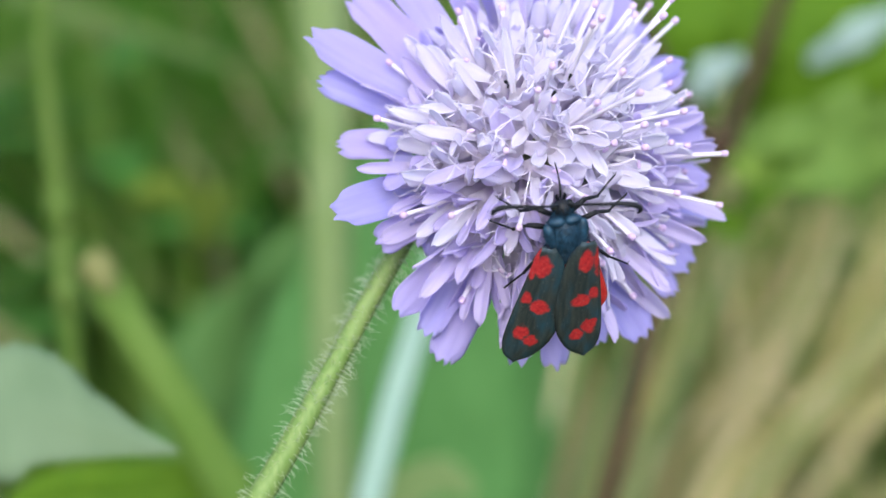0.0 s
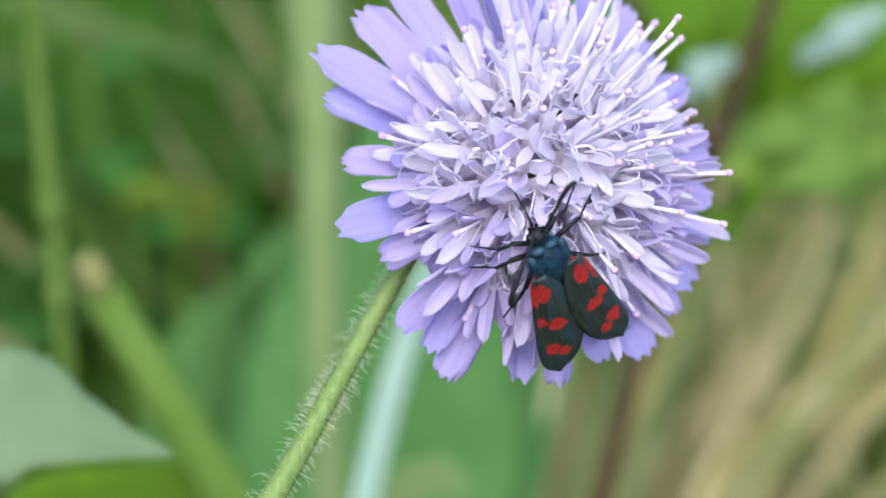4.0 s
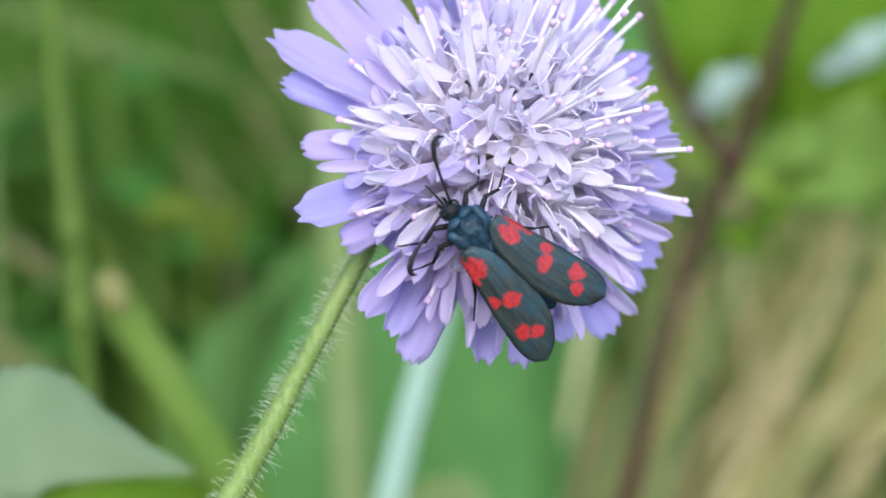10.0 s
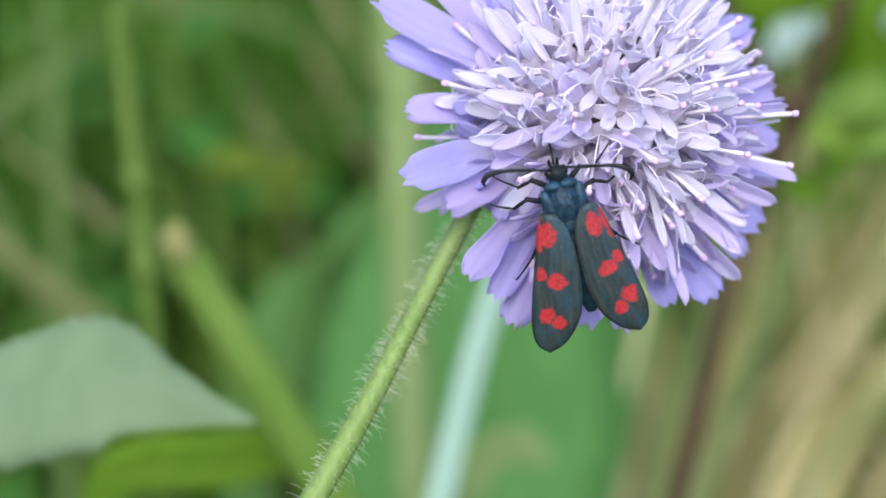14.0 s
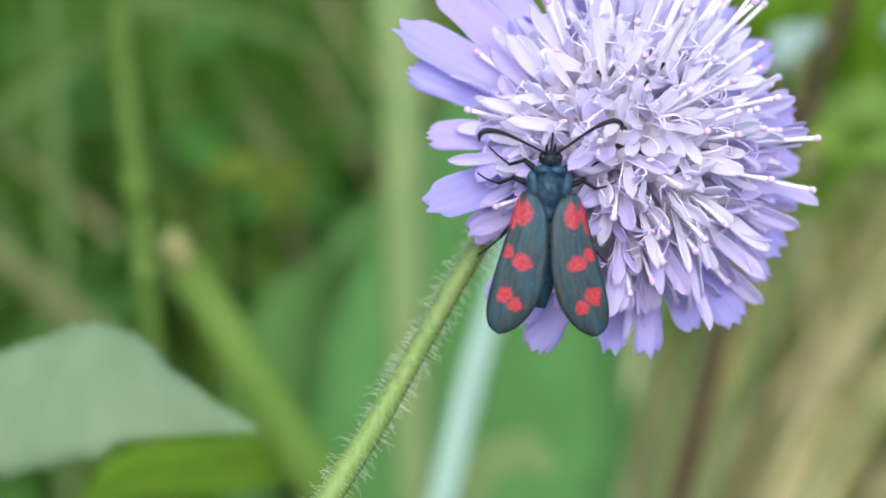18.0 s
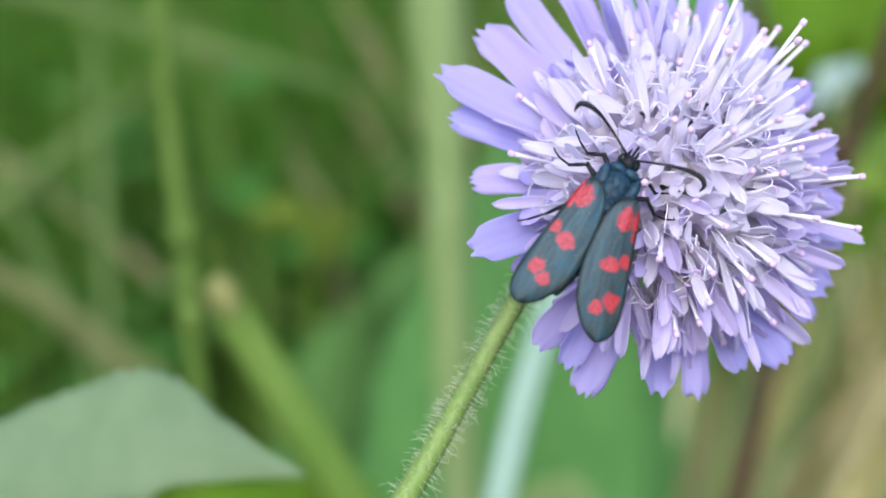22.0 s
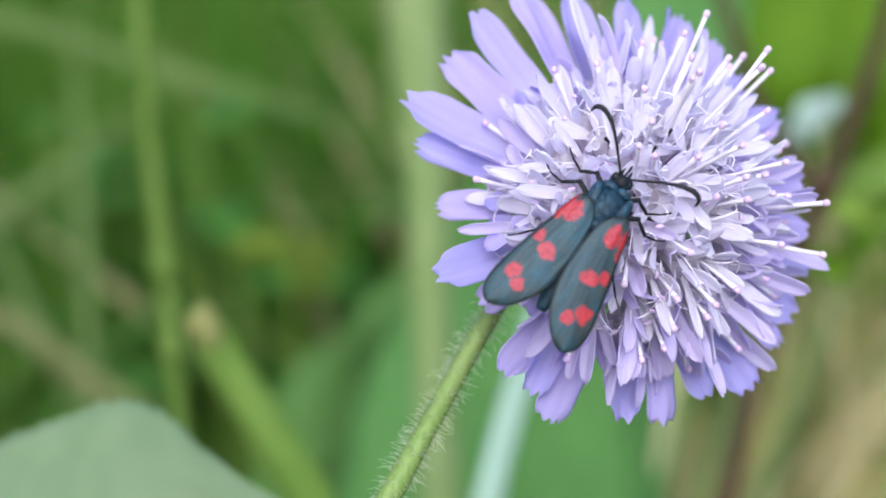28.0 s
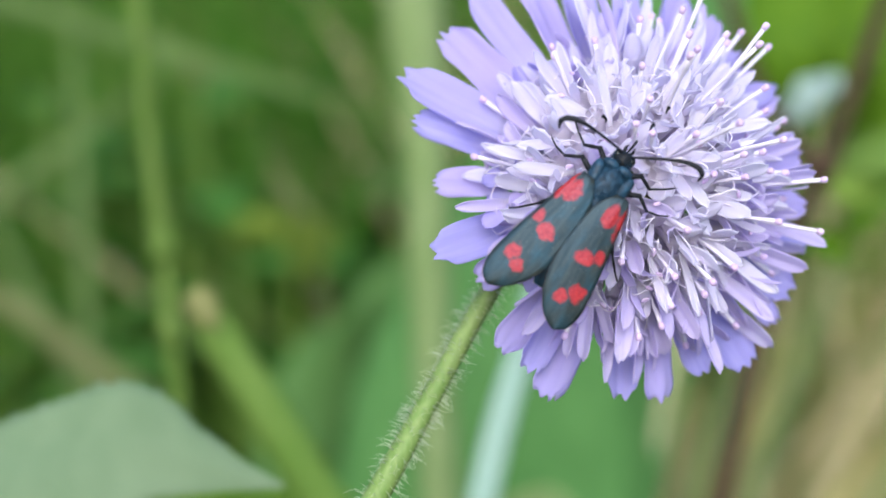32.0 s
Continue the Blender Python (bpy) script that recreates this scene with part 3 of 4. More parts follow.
LEGS = (((0.7, 1.6, -0.6), (2.0, 2.6, -0.5), (3.2, 2.2, -1.2), (4.2, 2.9, -1.7), (4.9, 3.5, -1.8)), ((1.1, 0.4, -0.8), (2.8, 1.2, -0.4), (4.0, 0.6, -1.2), (5.0, 0.9, -1.9), (5.7, 1.3, -2.0)), ((1.1, -1.0, -0.8), (2.6, -2.4, -0.6), (3.6, -3.8, -1.2), (4.7, -4.9, -1.8), (5.3, -5.4, -1.9)))
legs = {}
for side in (-1, 1):
    for k, pts in enumerate(LEGS):
        legs[side, k] = part("leg", leg_mesh([(side * x, y, z) for x, y, z in pts]), moth, None, "thin jointed black leg")

# ---- the plants round the flower ----
def leaf_tones(name, a, b, c, glow=0.35):
    return plant_material(name, a, b, c, grain=(260.0, 260.0, 60.0), through_light=glow, rough=0.6, gloss=0.12)


GREEN = leaf_tones("fresh_green", (0.12, 0.22, 0.045), (0.17, 0.28, 0.06), (0.14, 0.25, 0.05))
DEEP = leaf_tones("deep_green", (0.088, 0.225, 0.062), (0.12, 0.285, 0.085), (0.10, 0.25, 0.072))
VIVID = leaf_tones("vivid_green", (0.082, 0.18, 0.010), (0.115, 0.225, 0.013), (0.098, 0.20, 0.012))
GREY = leaf_tones("grey_green", (0.165, 0.25, 0.145), (0.22, 0.31, 0.19), (0.18, 0.275, 0.16))
BLUISH = leaf_tones("bluish_green", (0.35, 0.52, 0.45), (0.41, 0.58, 0.51), (0.37, 0.54, 0.47))
WAN = leaf_tones("wan_green", (0.18, 0.275, 0.095), (0.235, 0.33, 0.135), (0.205, 0.30, 0.115))
STALK_GREEN = leaf_tones("mottled_stalk", (0.095, 0.175, 0.028), (0.165, 0.25, 0.06), (0.11, 0.195, 0.035))
SHEATH = leaf_tones("pale_sheath", (0.20, 0.295, 0.105), (0.275, 0.36, 0.165), (0.225, 0.32, 0.125))
SILVER = leaf_tones("silvery_underside", (0.35, 0.48, 0.46), (0.40, 0.53, 0.51), (0.37, 0.50, 0.48))
STRAW = leaf_tones("dry_straw", (0.72, 0.63, 0.38), (0.82, 0.74, 0.50), (0.64, 0.60, 0.30))
BROWN = leaf_tones("brown_stalk", (0.035, 0.02, 0.013), (0.06, 0.038, 0.023), (0.045, 0.028, 0.02), 0.0)
SEDGE = leaf_tones("sedge_green", (0.115, 0.22, 0.036), (0.165, 0.27, 0.06), (0.14, 0.245, 0.047))
LIME = leaf_tones("lime_green", (0.20, 0.32, 0.05), (0.26, 0.39, 0.08), (0.23, 0.36, 0.06))


GROW = 1.25


def view(x, y, d):
    """The same in twentieths of a millimetre, from the upper left."""
    return spot((x - 784) * 0.05, (441 - y) * 0.05, d * GROW if d > 200 else d)


def stalk(name, label, category, points, radius, mat, knots=(), group=""):
    """A round stalk from its top down to the ground, with thickened knots."""
    radius *= GROW
    pts = rooted([Vector(p) for p in points])
    base = pts[-1].copy()
    ob = thing(name, base, label, category, group)
    n = 12 * (len(pts) - 1)
    line = glide([p - base for p in pts], n)
    b = bmesh.new()
    tube(b, line, taper(n, [radius * 0.8, radius, radius * 1.1, radius * 1.3]), 10)
    part("stem", b, ob, None, "", mat)
    for u in knots:
        k = int(u * 12)
        b = bmesh.new()
        tube(b, line[k - 2:k + 3:2], [radius * 1.1, radius * 1.4, radius * 1.1], 10)
        part("knot", b, ob, None, "", mat)
    return ob, base, line


def long_leaf(name, label, points, widths, mat, across=(1, 0, 0), fold=0.2, teeth=0.0, cols=4, category="leaf"):
    """A long leaf that springs from the ground, given from its tip downwards."""
    widths = [w * GROW for w in widths]
    pts = rooted([Vector(p) for p in points])
    base = pts[-1].copy()
    ob = thing(name, base, label, category, "sedge leaves round the flower" if category == "sedge" else "")
    b = bmesh.new()
    n = 5 * (len(pts) - 1)
    extra = len(pts) - len(points)
    blade(b, glide([p - base for p in pts], n), taper(n, list(widths) + [widths[-1] * (1 - 0.5 * k / extra) for k in range(1, extra + 1)]), across, 0.0005, fold, cols, teeth, len(name))
    part("blade", b, ob, None, "", mat)
    b = bmesh.new()
    line = glide([p - base for p in pts], n)
    toward = Vector((0, -0.0004, 0))
    tube(b, [q + toward for q in line], taper(n, [widths[0] * 0.03] + [w * 0.05 + 0.0001 for w in widths[1:]] + [widths[-1] * 0.05] * extra), 6)
    part("midrib", b, ob, None, "", mat)
    return ob


stalk("green_stalk", "thin fresh green stalk with pale knots", "stalk", [view(250, -60, 256), view(270, 200, 255), view(292, 400, 255), view(312, 580, 255), view(330, 760, 255), view(345, 960, 255)], 1.45 * MM, STALK_GREEN, (2.31, 3.15))
sedge = long_leaf("sedge", "green sedge leaf with a blunt withered tip", [view(358, 535, 228), view(395, 600, 228), view(470, 720, 228), view(575, 890, 228), view(690, 1100, 230)], [4.2 * MM, 5.2 * MM, 5.6 * MM, 6.0 * MM, 6.2 * MM], SEDGE, (0.9, 0.1, 0.4))
b = bmesh.new()
blade(b, [p - sedge.matrix_basis.translation for p in glide([view(350, 522, 226), view(361, 538, 226), view(376, 562, 226), view(392, 590, 226)], 10)], taper(10, [3.6 * MM, 5.4 * MM, 4.4 * MM, 0.8 * MM]), (0.9, 0.1, 0.4), 0.0004, 0.3, 4, 0.05, 6)
part("withered_tip", b, sedge, None, "pale brown withered leaf tip", leaf_tones("withered_tip", (0.21, 0.25, 0.085), (0.29, 0.29, 0.12), (0.20, 0.25, 0.08)))
long_leaf("sheathed_stalk", "pale green sheathed stalk", [view(745, -160, 300), view(750, 60, 300), view(766, 300, 300), view(772, 560, 300), view(790, 930, 300), view(805, 1300, 300)], [12 * MM, 10.8 * MM, 8.4 * MM, 7.2 * MM, 6.6 * MM, 6 * MM], SHEATH, (1, 0.2, 0), 0.5)
long_leaf("bluish_sedge", "pale bluish-green upright sedge leaf", [view(1010, 330, 235), view(945, 590, 235), view(900, 740, 235), view(852, 940, 235), view(800, 1200, 235)], [2.6 * MM, 3.6 * MM, 3.8 * MM, 3.9 * MM, 3.9 * MM], BLUISH)
long_leaf("dock_plant", "broad upright deep green leaf", [view(960, 150, 350), view(940, 450, 350), view(895, 700, 350), view(870, 880, 350), view(860, 1100, 350)], [10 * MM, 40 * MM, 56 * MM, 60 * MM, 50 * MM], DEEP, (1, 0, 0), 0.1, 0.02, 8)
long_leaf("dock_plant", "broad upright deep green leaf", [view(1250, -250, 380), view(1220, 60, 380), view(1120, 500, 380), view(1050, 900, 380), view(1000, 1300, 380)], [22 * MM, 34 * MM, 36 * MM, 30 * MM, 24 * MM], DEEP, (1, 0, 0.2), 0.1, 0.02, 8)

# broad toothed leaf on its own stalk
ob, base, line = stalk("broadleaf_plant", "grey-green broad toothed leaf on a low stalk", "plant", [view(-260, 905, 200), view(-300, 1050, 200)], 1.1 * MM, GREEN)
b = bmesh.new()
blade(b, [p - base for p in glide([view(-260, 905, 200), view(-80, 884, 200), view(60, 846, 200), view(230, 800, 200), view(340, 822, 200), view(430, 848, 200), view(512, 868, 200)], 70)], taper(70, [4.7 * MM, 11.2 * MM, 14.0 * MM, 15.4 * MM, 8.4 * MM, 3.7 * MM, 0.5 * MM]), (-0.1, 0.55, 1), 0.0005, 0.16, 8, 0.075, 4)
part("leaf", b, ob, None, "", GREY)
long_leaf("low_plant", "dark green leaf under the toothed leaf", [view(640, 905, 236), view(540, 920, 236), view(420, 935, 236), view(280, 950, 236), view(220, 1040, 236)], [3 * MM, 7 * MM, 8 * MM, 7 * MM, 4 * MM], VIVID, (0, 0.4, 1), 0.15)
long_leaf("low_plant", "yellow-green leaf tip among the grass", [view(1035, 935, 265), view(980, 905, 265), view(915, 930, 265), view(890, 1010, 265)], [2 * MM, 6 * MM, 6 * MM, 4 * MM], WAN, (0, 0.3, 1), 0.15)

# brown stalk with a branching knot and its leaves
ob, base, line = stalk("brown_weed", "dark brown weed stalk with a forked knot and leaves", "plant", [view(1610, -120, 280), view(1561, 59, 280), view(1468, 310, 280), view(1415, 416, 280), view(1350, 611, 281), view(1298, 830, 282), view(1230, 1150, 284)], 1.6 * MM, BROWN, (2.08,))
b = bmesh.new()
tube(b, [p - base for p in glide([view(1262, -140, 284), view(1300, 10, 283), view(1350, 160, 282), view(1455, 318, 280)], 16)], taper(16, [1.3 * MM, 1.6 * MM, 1.9 * MM]), 8)
part("branch", b, ob, None, "", BROWN)
for tones, path, width, across in (
        (SILVER, [(1500, 150), (1440, 185), (1370, 240)], [3, 7.0, 3], (0.4, 0.1, 1)),
        (SILVER, [(1780, 60), (1700, 105), (1620, 150)], [3, 6, 3], (0.4, 0.1, 1)),
        (VIVID, [(1580, -180), (1480, -40), (1440, 90), (1400, 210)], [16, 26, 22, 4], (1, 0.2, 0.3)),
        (VIVID, [(1820, -160), (1740, 0), (1670, 150), (1560, 300)], [16, 28, 26, 5], (1, 0.2, 0.3)),
        (VIVID, [(1700, -220), (1640, -60), (1580, 100), (1510, 260)], [12, 24, 22, 4], (1, 0.2, 0.3)),
        (GREEN, [(1880, 200), (1780, 250), (1670, 310), (1540, 360)], [10, 20, 18, 4], (0.3, 0.3, 1)),
        (LIME, [(1270, 120), (1340, 240), (1440, 325)], [3, 8, 5], (0.6, 0.1, 1)),
        (LIME, [(1680, 380), (1590, 350), (1480, 340)], [4, 8, 4], (0.1, 0.2, 1)),
        (GREEN, [(1790, 190), (1690, 225), (1600, 260), (1480, 330)], [8, 15, 12, 3], (0.1, 0.3, 1)),
        (VIVID, [(1620, 300), (1560, 370), (1500, 440), (1440, 430)], [3, 8, 8, 2], (0.8, 0.2, 0.6))):
    b = bmesh.new()
    k = 18
    blade(b, [p - base for p in glide([view(x, y, (282 if tones is SILVER else 290) + 4 * (i % 2)) for i, (x, y) in enumerate(path)], k)], taper(k, [w * GROW * MM for w in width]), across, 0.0005, 0.15, 6, 0.03, len(path))
    part("leaf", b, ob, None, "", tones)

long_leaf("dry_sedge", "broad pale upright straw leaf", [view(1290, 180, 380), view(1225, 520, 380), view(1165, 850, 380), view(1110, 1200, 380)], [2 * MM, 5 * MM, 6 * MM, 6 * MM], STRAW, (1, 0.1, 0.3), category="sedge")
# dry and half-dry grass leaning beside the weed
CREAM = leaf_tones("cream_straw", (0.80, 0.68, 0.42), (0.85, 0.75, 0.49), (0.73, 0.63, 0.35))
FADED = leaf_tones("faded_straw", (0.60, 0.52, 0.29), (0.68, 0.60, 0.36), (0.53, 0.48, 0.24))
DULL = leaf_tones("dull_olive", (0.37, 0.355, 0.13), (0.45, 0.42, 0.17), (0.32, 0.345, 0.105))
lean_rnd = random.Random(12)
for tones, label, count, x_low, x_high, top in ((CREAM, "cream-coloured dry leaning sedge leaf", 9, 1380, 1760, 400), (FADED, "faded tan leaning sedge leaf", 36, 1120, 1800, 390), (DULL, "dull olive half-dry sedge leaf", 34, 1140, 1800, 340), (WAN, "pale green leaning sedge leaf", 9, 1160, 1760, 300)):
    for k in range(count):
        x, d = x_low + (x_high - x_low) * (k + lean_rnd.uniform(-0.3, 0.7)) / count, lean_rnd.uniform(430, 640)
        lean = 60 + 0.85 * max(0, x - 1200) * lean_rnd.uniform(0.6, 1.2)
        y = top + lean_rnd.uniform(-40, 240)
        w = lean_rnd.uniform(2.4, 4.6) * MM
        bend = lean_rnd.uniform(-30, 30)
        long_leaf("leaning_sedge", label, [view(x + lean * 0.5, y, d), view(x + lean * 0.2 + bend, (y + 880) / 2, d), view(x - lean * 0.25, 880, d), view(x - lean * 0.6, 1180, d)], [0.5 * MM, w * 0.8, w, w], tones, (1, 0.1, 0.3), category="sedge")
long_leaf("leaning_sedge", "cream-coloured dry leaning sedge leaf", [view(x, y, 560) for x, y in ((1585, 380), (1465, 590), (1405, 760), (1345, 960))], [2 * MM, 8 * MM, 6 * MM, 6 * MM], CREAM, (1, 0.1, 0.3), category="sedge")
for tones, label, path in ((CREAM, "cream-coloured dry leaning sedge leaf", [(1600, 340), (1505, 520), (1435, 680), (1400, 800)]),
                           (DULL, "dull olive half-dry sedge leaf", [(1690, 400), (1575, 580), (1480, 760), (1400, 920)]),
                           (FADED, "faded tan leaning sedge leaf", [(1560, 430), (1475, 570), (1400, 730), (1340, 920)]),
                           (DULL, "dull olive half-dry sedge leaf", [(1760, 520), (1650, 660), (1560, 800), (1480, 950)])):
    long_leaf("leaning_sedge", label, [view(x, y, 600) for x, y in path], [2 * MM, 6 * MM, 5 * MM, 4 * MM], tones, (1, 0.1, 0.3), category="sedge")
for path, w in (([(1610, 400), (1545, 520), (1490, 640), (1440, 800)], 5.5), ([(1590, 740), (1520, 860), (1460, 960), (1420, 1060)], 6.0)):
    long_leaf("leaning_sedge", "fresh green leaning leaf among the straw", [view(x, y, 560) for x, y in path], [1 * MM, w * MM, w * MM, w * MM * 0.8], VIVID, (1, 0.1, 0.3), category="sedge")
MUTED = leaf_tones("muted_green", (0.125, 0.20, 0.062), (0.16, 0.245, 0.085), (0.14, 0.22, 0.072))
# long pale blades crossing the dark of the grass
for path, d, w in (([(700, 215), (300, 95), (-100, -10), (-500, 60)], 480, 5.0), ([(340, 110), (120, 270), (-130, 480), (-330, 800)], 500, 5.0), ([(-60, 250), (60, 520), (190, 780), (250, 1000)], 480, 4.0), ([(480, 230), (520, 520), (560, 900), (580, 1100)], 520, 3.4), ([(140, -60), (150, 300), (175, 800), (180, 1100)], 470, 4.4)):
    long_leaf("bent_sedge", "long pale bent sedge leaf", [view(x, y, d) for x, y in path], [1 * MM, w * MM * 0.9, w * MM, w * MM], MUTED, (0.2, 0.2, 1) if d == 480 and w == 5.0 else (1, 0.1, 0.3), category="sedge")
TAN = leaf_tones("faded_blade", (0.145, 0.165, 0.065), (0.185, 0.205, 0.09), (0.15, 0.185, 0.07))
OLIVE = leaf_tones("olive_leaf", (0.115, 0.18, 0.022), (0.155, 0.22, 0.034), (0.13, 0.20, 0.027))
for label, path, d, w in (("faded tan leaning sedge leaf", [(-140, 470), (20, 540), (150, 635), (280, 740), (330, 900)], 440, 6.5), ("thin faded upright sedge leaf", [(488, 290), (525, 350), (562, 420), (600, 700)], 450, 3.4)):
    long_leaf("faded_sedge", label, [view(x, y, d) for x, y in path], [w * MM * 0.5, w * MM, w * MM, w * MM], TAN, (1, 0.1, 0.3), category="sedge")
ob, base, line = stalk("herb", "small herb with yellow-green leaves among the grass", "plant", [view(520, 405, 430), view(528, 470, 430), view(540, 700, 430)], 0.8 * MM, OLIVE, group="herbs behind the flower")
for path, width in (([(415, 432), (455, 405), (500, 412), (522, 430)], [2, 7, 8, 2]), ([(600, 455), (575, 425), (545, 420), (524, 432)], [2, 7, 8, 2]), ([(470, 375), (492, 392), (512, 402), (521, 415)], [1, 5, 6, 2]), ([(590, 500), (570, 478), (545, 465), (526, 462)], [1, 5, 6, 2])):
    b = bmesh.new()
    blade(b, [p - base for p in glide([view(x, y, 430 + 5 * (i % 2)) for i, (x, y) in enumerate(path)], 14)], taper(14, [w * GROW * MM for w in width]), (0, 0.4, 1), 0.0005, 0.15, 5, 0.04, 3)
    part("leaf", b, ob, None, "", OLIVE)
TEAL = leaf_tones("blue_green_leaf", (0.095, 0.21, 0.058), (0.125, 0.255, 0.078), (0.11, 0.23, 0.066))
long_leaf("low_plant", "slanting blue-green leaf behind the stalks", [view(770, 450, 430), view(690, 555, 430), view(610, 650, 430), view(545, 760, 430), view(510, 900, 430)], [6 * MM, 19 * MM, 23 * MM, 21 * MM, 14 * MM], TEAL, (0.6, 0.2, 0.6), 0.15)
# herbs with broad leaves in the shade behind
HERB = leaf_tones("shaded_herb", (0.042, 0.14, 0.022), (0.072, 0.19, 0.034), (0.11, 0.235, 0.045))
herb_rnd = random.Random(21)
for x, y, d in ((360, 160, 520), (470, 260, 560), (590, 330, 540), (430, 430, 500), (620, 120, 600), (90, 160, 560), (200, 560, 520), (540, 560, 560), (700, 620, 600), (30, 620, 500), (1540, 700, 560), (1400, 520, 600)):
    ob, base, line = stalk("herb", "leafy green herb in the shade of the grass", "plant", [view(x, y, d), view(x + 20, y + 300, d)], 1.6 * MM, GREEN, group="herbs behind the flower")
    for k in range(7):
        b = bmesh.new()
        root = line[min(2 + 3 * k, 18)]
        a = herb_rnd.uniform(0, 6.283)
        out = Vector((math.cos(a), math.sin(a), herb_rnd.uniform(-0.1, 0.5)))
        ln = herb_rnd.uniform(28, 46) * GROW * MM
        pts = glide([root, root + out * ln * 0.5, root + out * ln + Vector((0, 0, -0.25 * ln))], 10)
        blade(b, pts, taper(10, [w * GROW * MM for w in (2, 15, 19, 12, 1)]), (-math.sin(a), math.cos(a), 0.2), 0.0005, 0.15, 4, 0.04, k)
        part("leaf", b, ob, None, "", HERB)


# ---- the meadow behind ----
def meadow(name, label, mat, count, pick, seed, wide):
    """Grass all round the trodden spot where the camera stands, thickest ahead of it."""
    r = random.Random(seed)
    verts, faces = [], []
    for k in range(count):
        if k % 3 == 0:
            y = 0.58 + 4.2 * r.random() ** 1.6
            x = y * r.gauss(0, 0.3)
        else:
            away, round_about = 0.75 + 4.4 * r.random() ** 1.3, r.uniform(0, 6.2832)
            x, y = away * math.sin(round_about), away * math.cos(round_about)
        if not pick(x, y, r):
            continue
        h = r.uniform(0.30, 0.62) if y < 1.2 else r.uniform(0.3, 0.75)
        lean = Vector((r.gauss(0.02, 0.10), r.gauss(0, 0.08), 0))
        if y < 1.2 and abs(x) < 0.8:
            lean = Vector((lean.x if y > 0 else 0.02, abs(lean.y) if y > 0 else -abs(lean.y), 0))
        turn = r.uniform(0, 3.1416)
        w = r.uniform(0.5, 1.0) * wide * (1 + 0.4 * y)
        start = len(verts)
        segs = 6
        for i in range(segs + 1):
            u = i / segs
            p = Vector((x, y, -0.005)) + lean * u * u * 1.6 + Vector((0, 0, h * u * (1 - 0.12 * u)))
            k = w * (0.7 + 0.6 * u - 1.25 * u ** 3) + 0.0002
            a = turn + 0.5 * u
            s = Vector((math.cos(a), math.sin(a), 0)) * k
            n = Vector((-math.sin(a), math.cos(a), 0)) * k * 0.35
            verts += [p - s, p + n, p + s]
        for i in range(segs):
            a = start + 3 * i
            for j in range(3):
                faces.append((a + j, a + (j + 1) % 3, a + 3 + (j + 1) % 3, a + 3 + j))
    mesh = bpy.data.meshes.new(name)
    mesh.from_pydata([tuple(v) for v in verts], [], faces)
    mesh.materials.append(mat)
    mesh.polygons.foreach_set("use_smooth", [True] * len(mesh.polygons))
    mesh.update()
    return tagged(new(name, mesh), label, "grass", kind="stuff")


FIELD = island_material("field_green", (0.040, 0.145, 0.012), (0.070, 0.195, 0.020), (0.145, 0.26, 0.045))
FIELD_DRY = island_material("field_straw", (0.57, 0.50, 0.27), (0.66, 0.59, 0.35), (0.28, 0.37, 0.085))


def withered(x, y):
    """How withered the grass is: a dry patch to the right, and others further round."""
    if y > 0.2 and abs(x) < 0.5 * y:
        return min(1, max(0, (x / y - 0.06) / 0.04))
    return min(1, max(0, 0.5 + 3 * (noise.noise(Vector((x * 0.7 + 3, y * 0.7, 0))) + (0.15 if x > 0 else -0.1))))


meadow("meadow_grass", "dense green meadow grass", FIELD, 26000, lambda x, y, r: r.random() < 0.9 - 0.55 * withered(x, y), 3, 0.0032)
meadow("dry_meadow_grass", "withered straw-coloured meadow grass", FIELD_DRY, 24000, lambda x, y, r: not (0 < y < 0.62 and abs(x) < 0.15 * y) and r.random() < (0.0 if y > 0.2 and -0.5 * y < x < 0.03 * y else 0.025) + 0.775 * withered(x, y), 4, 0.0032)


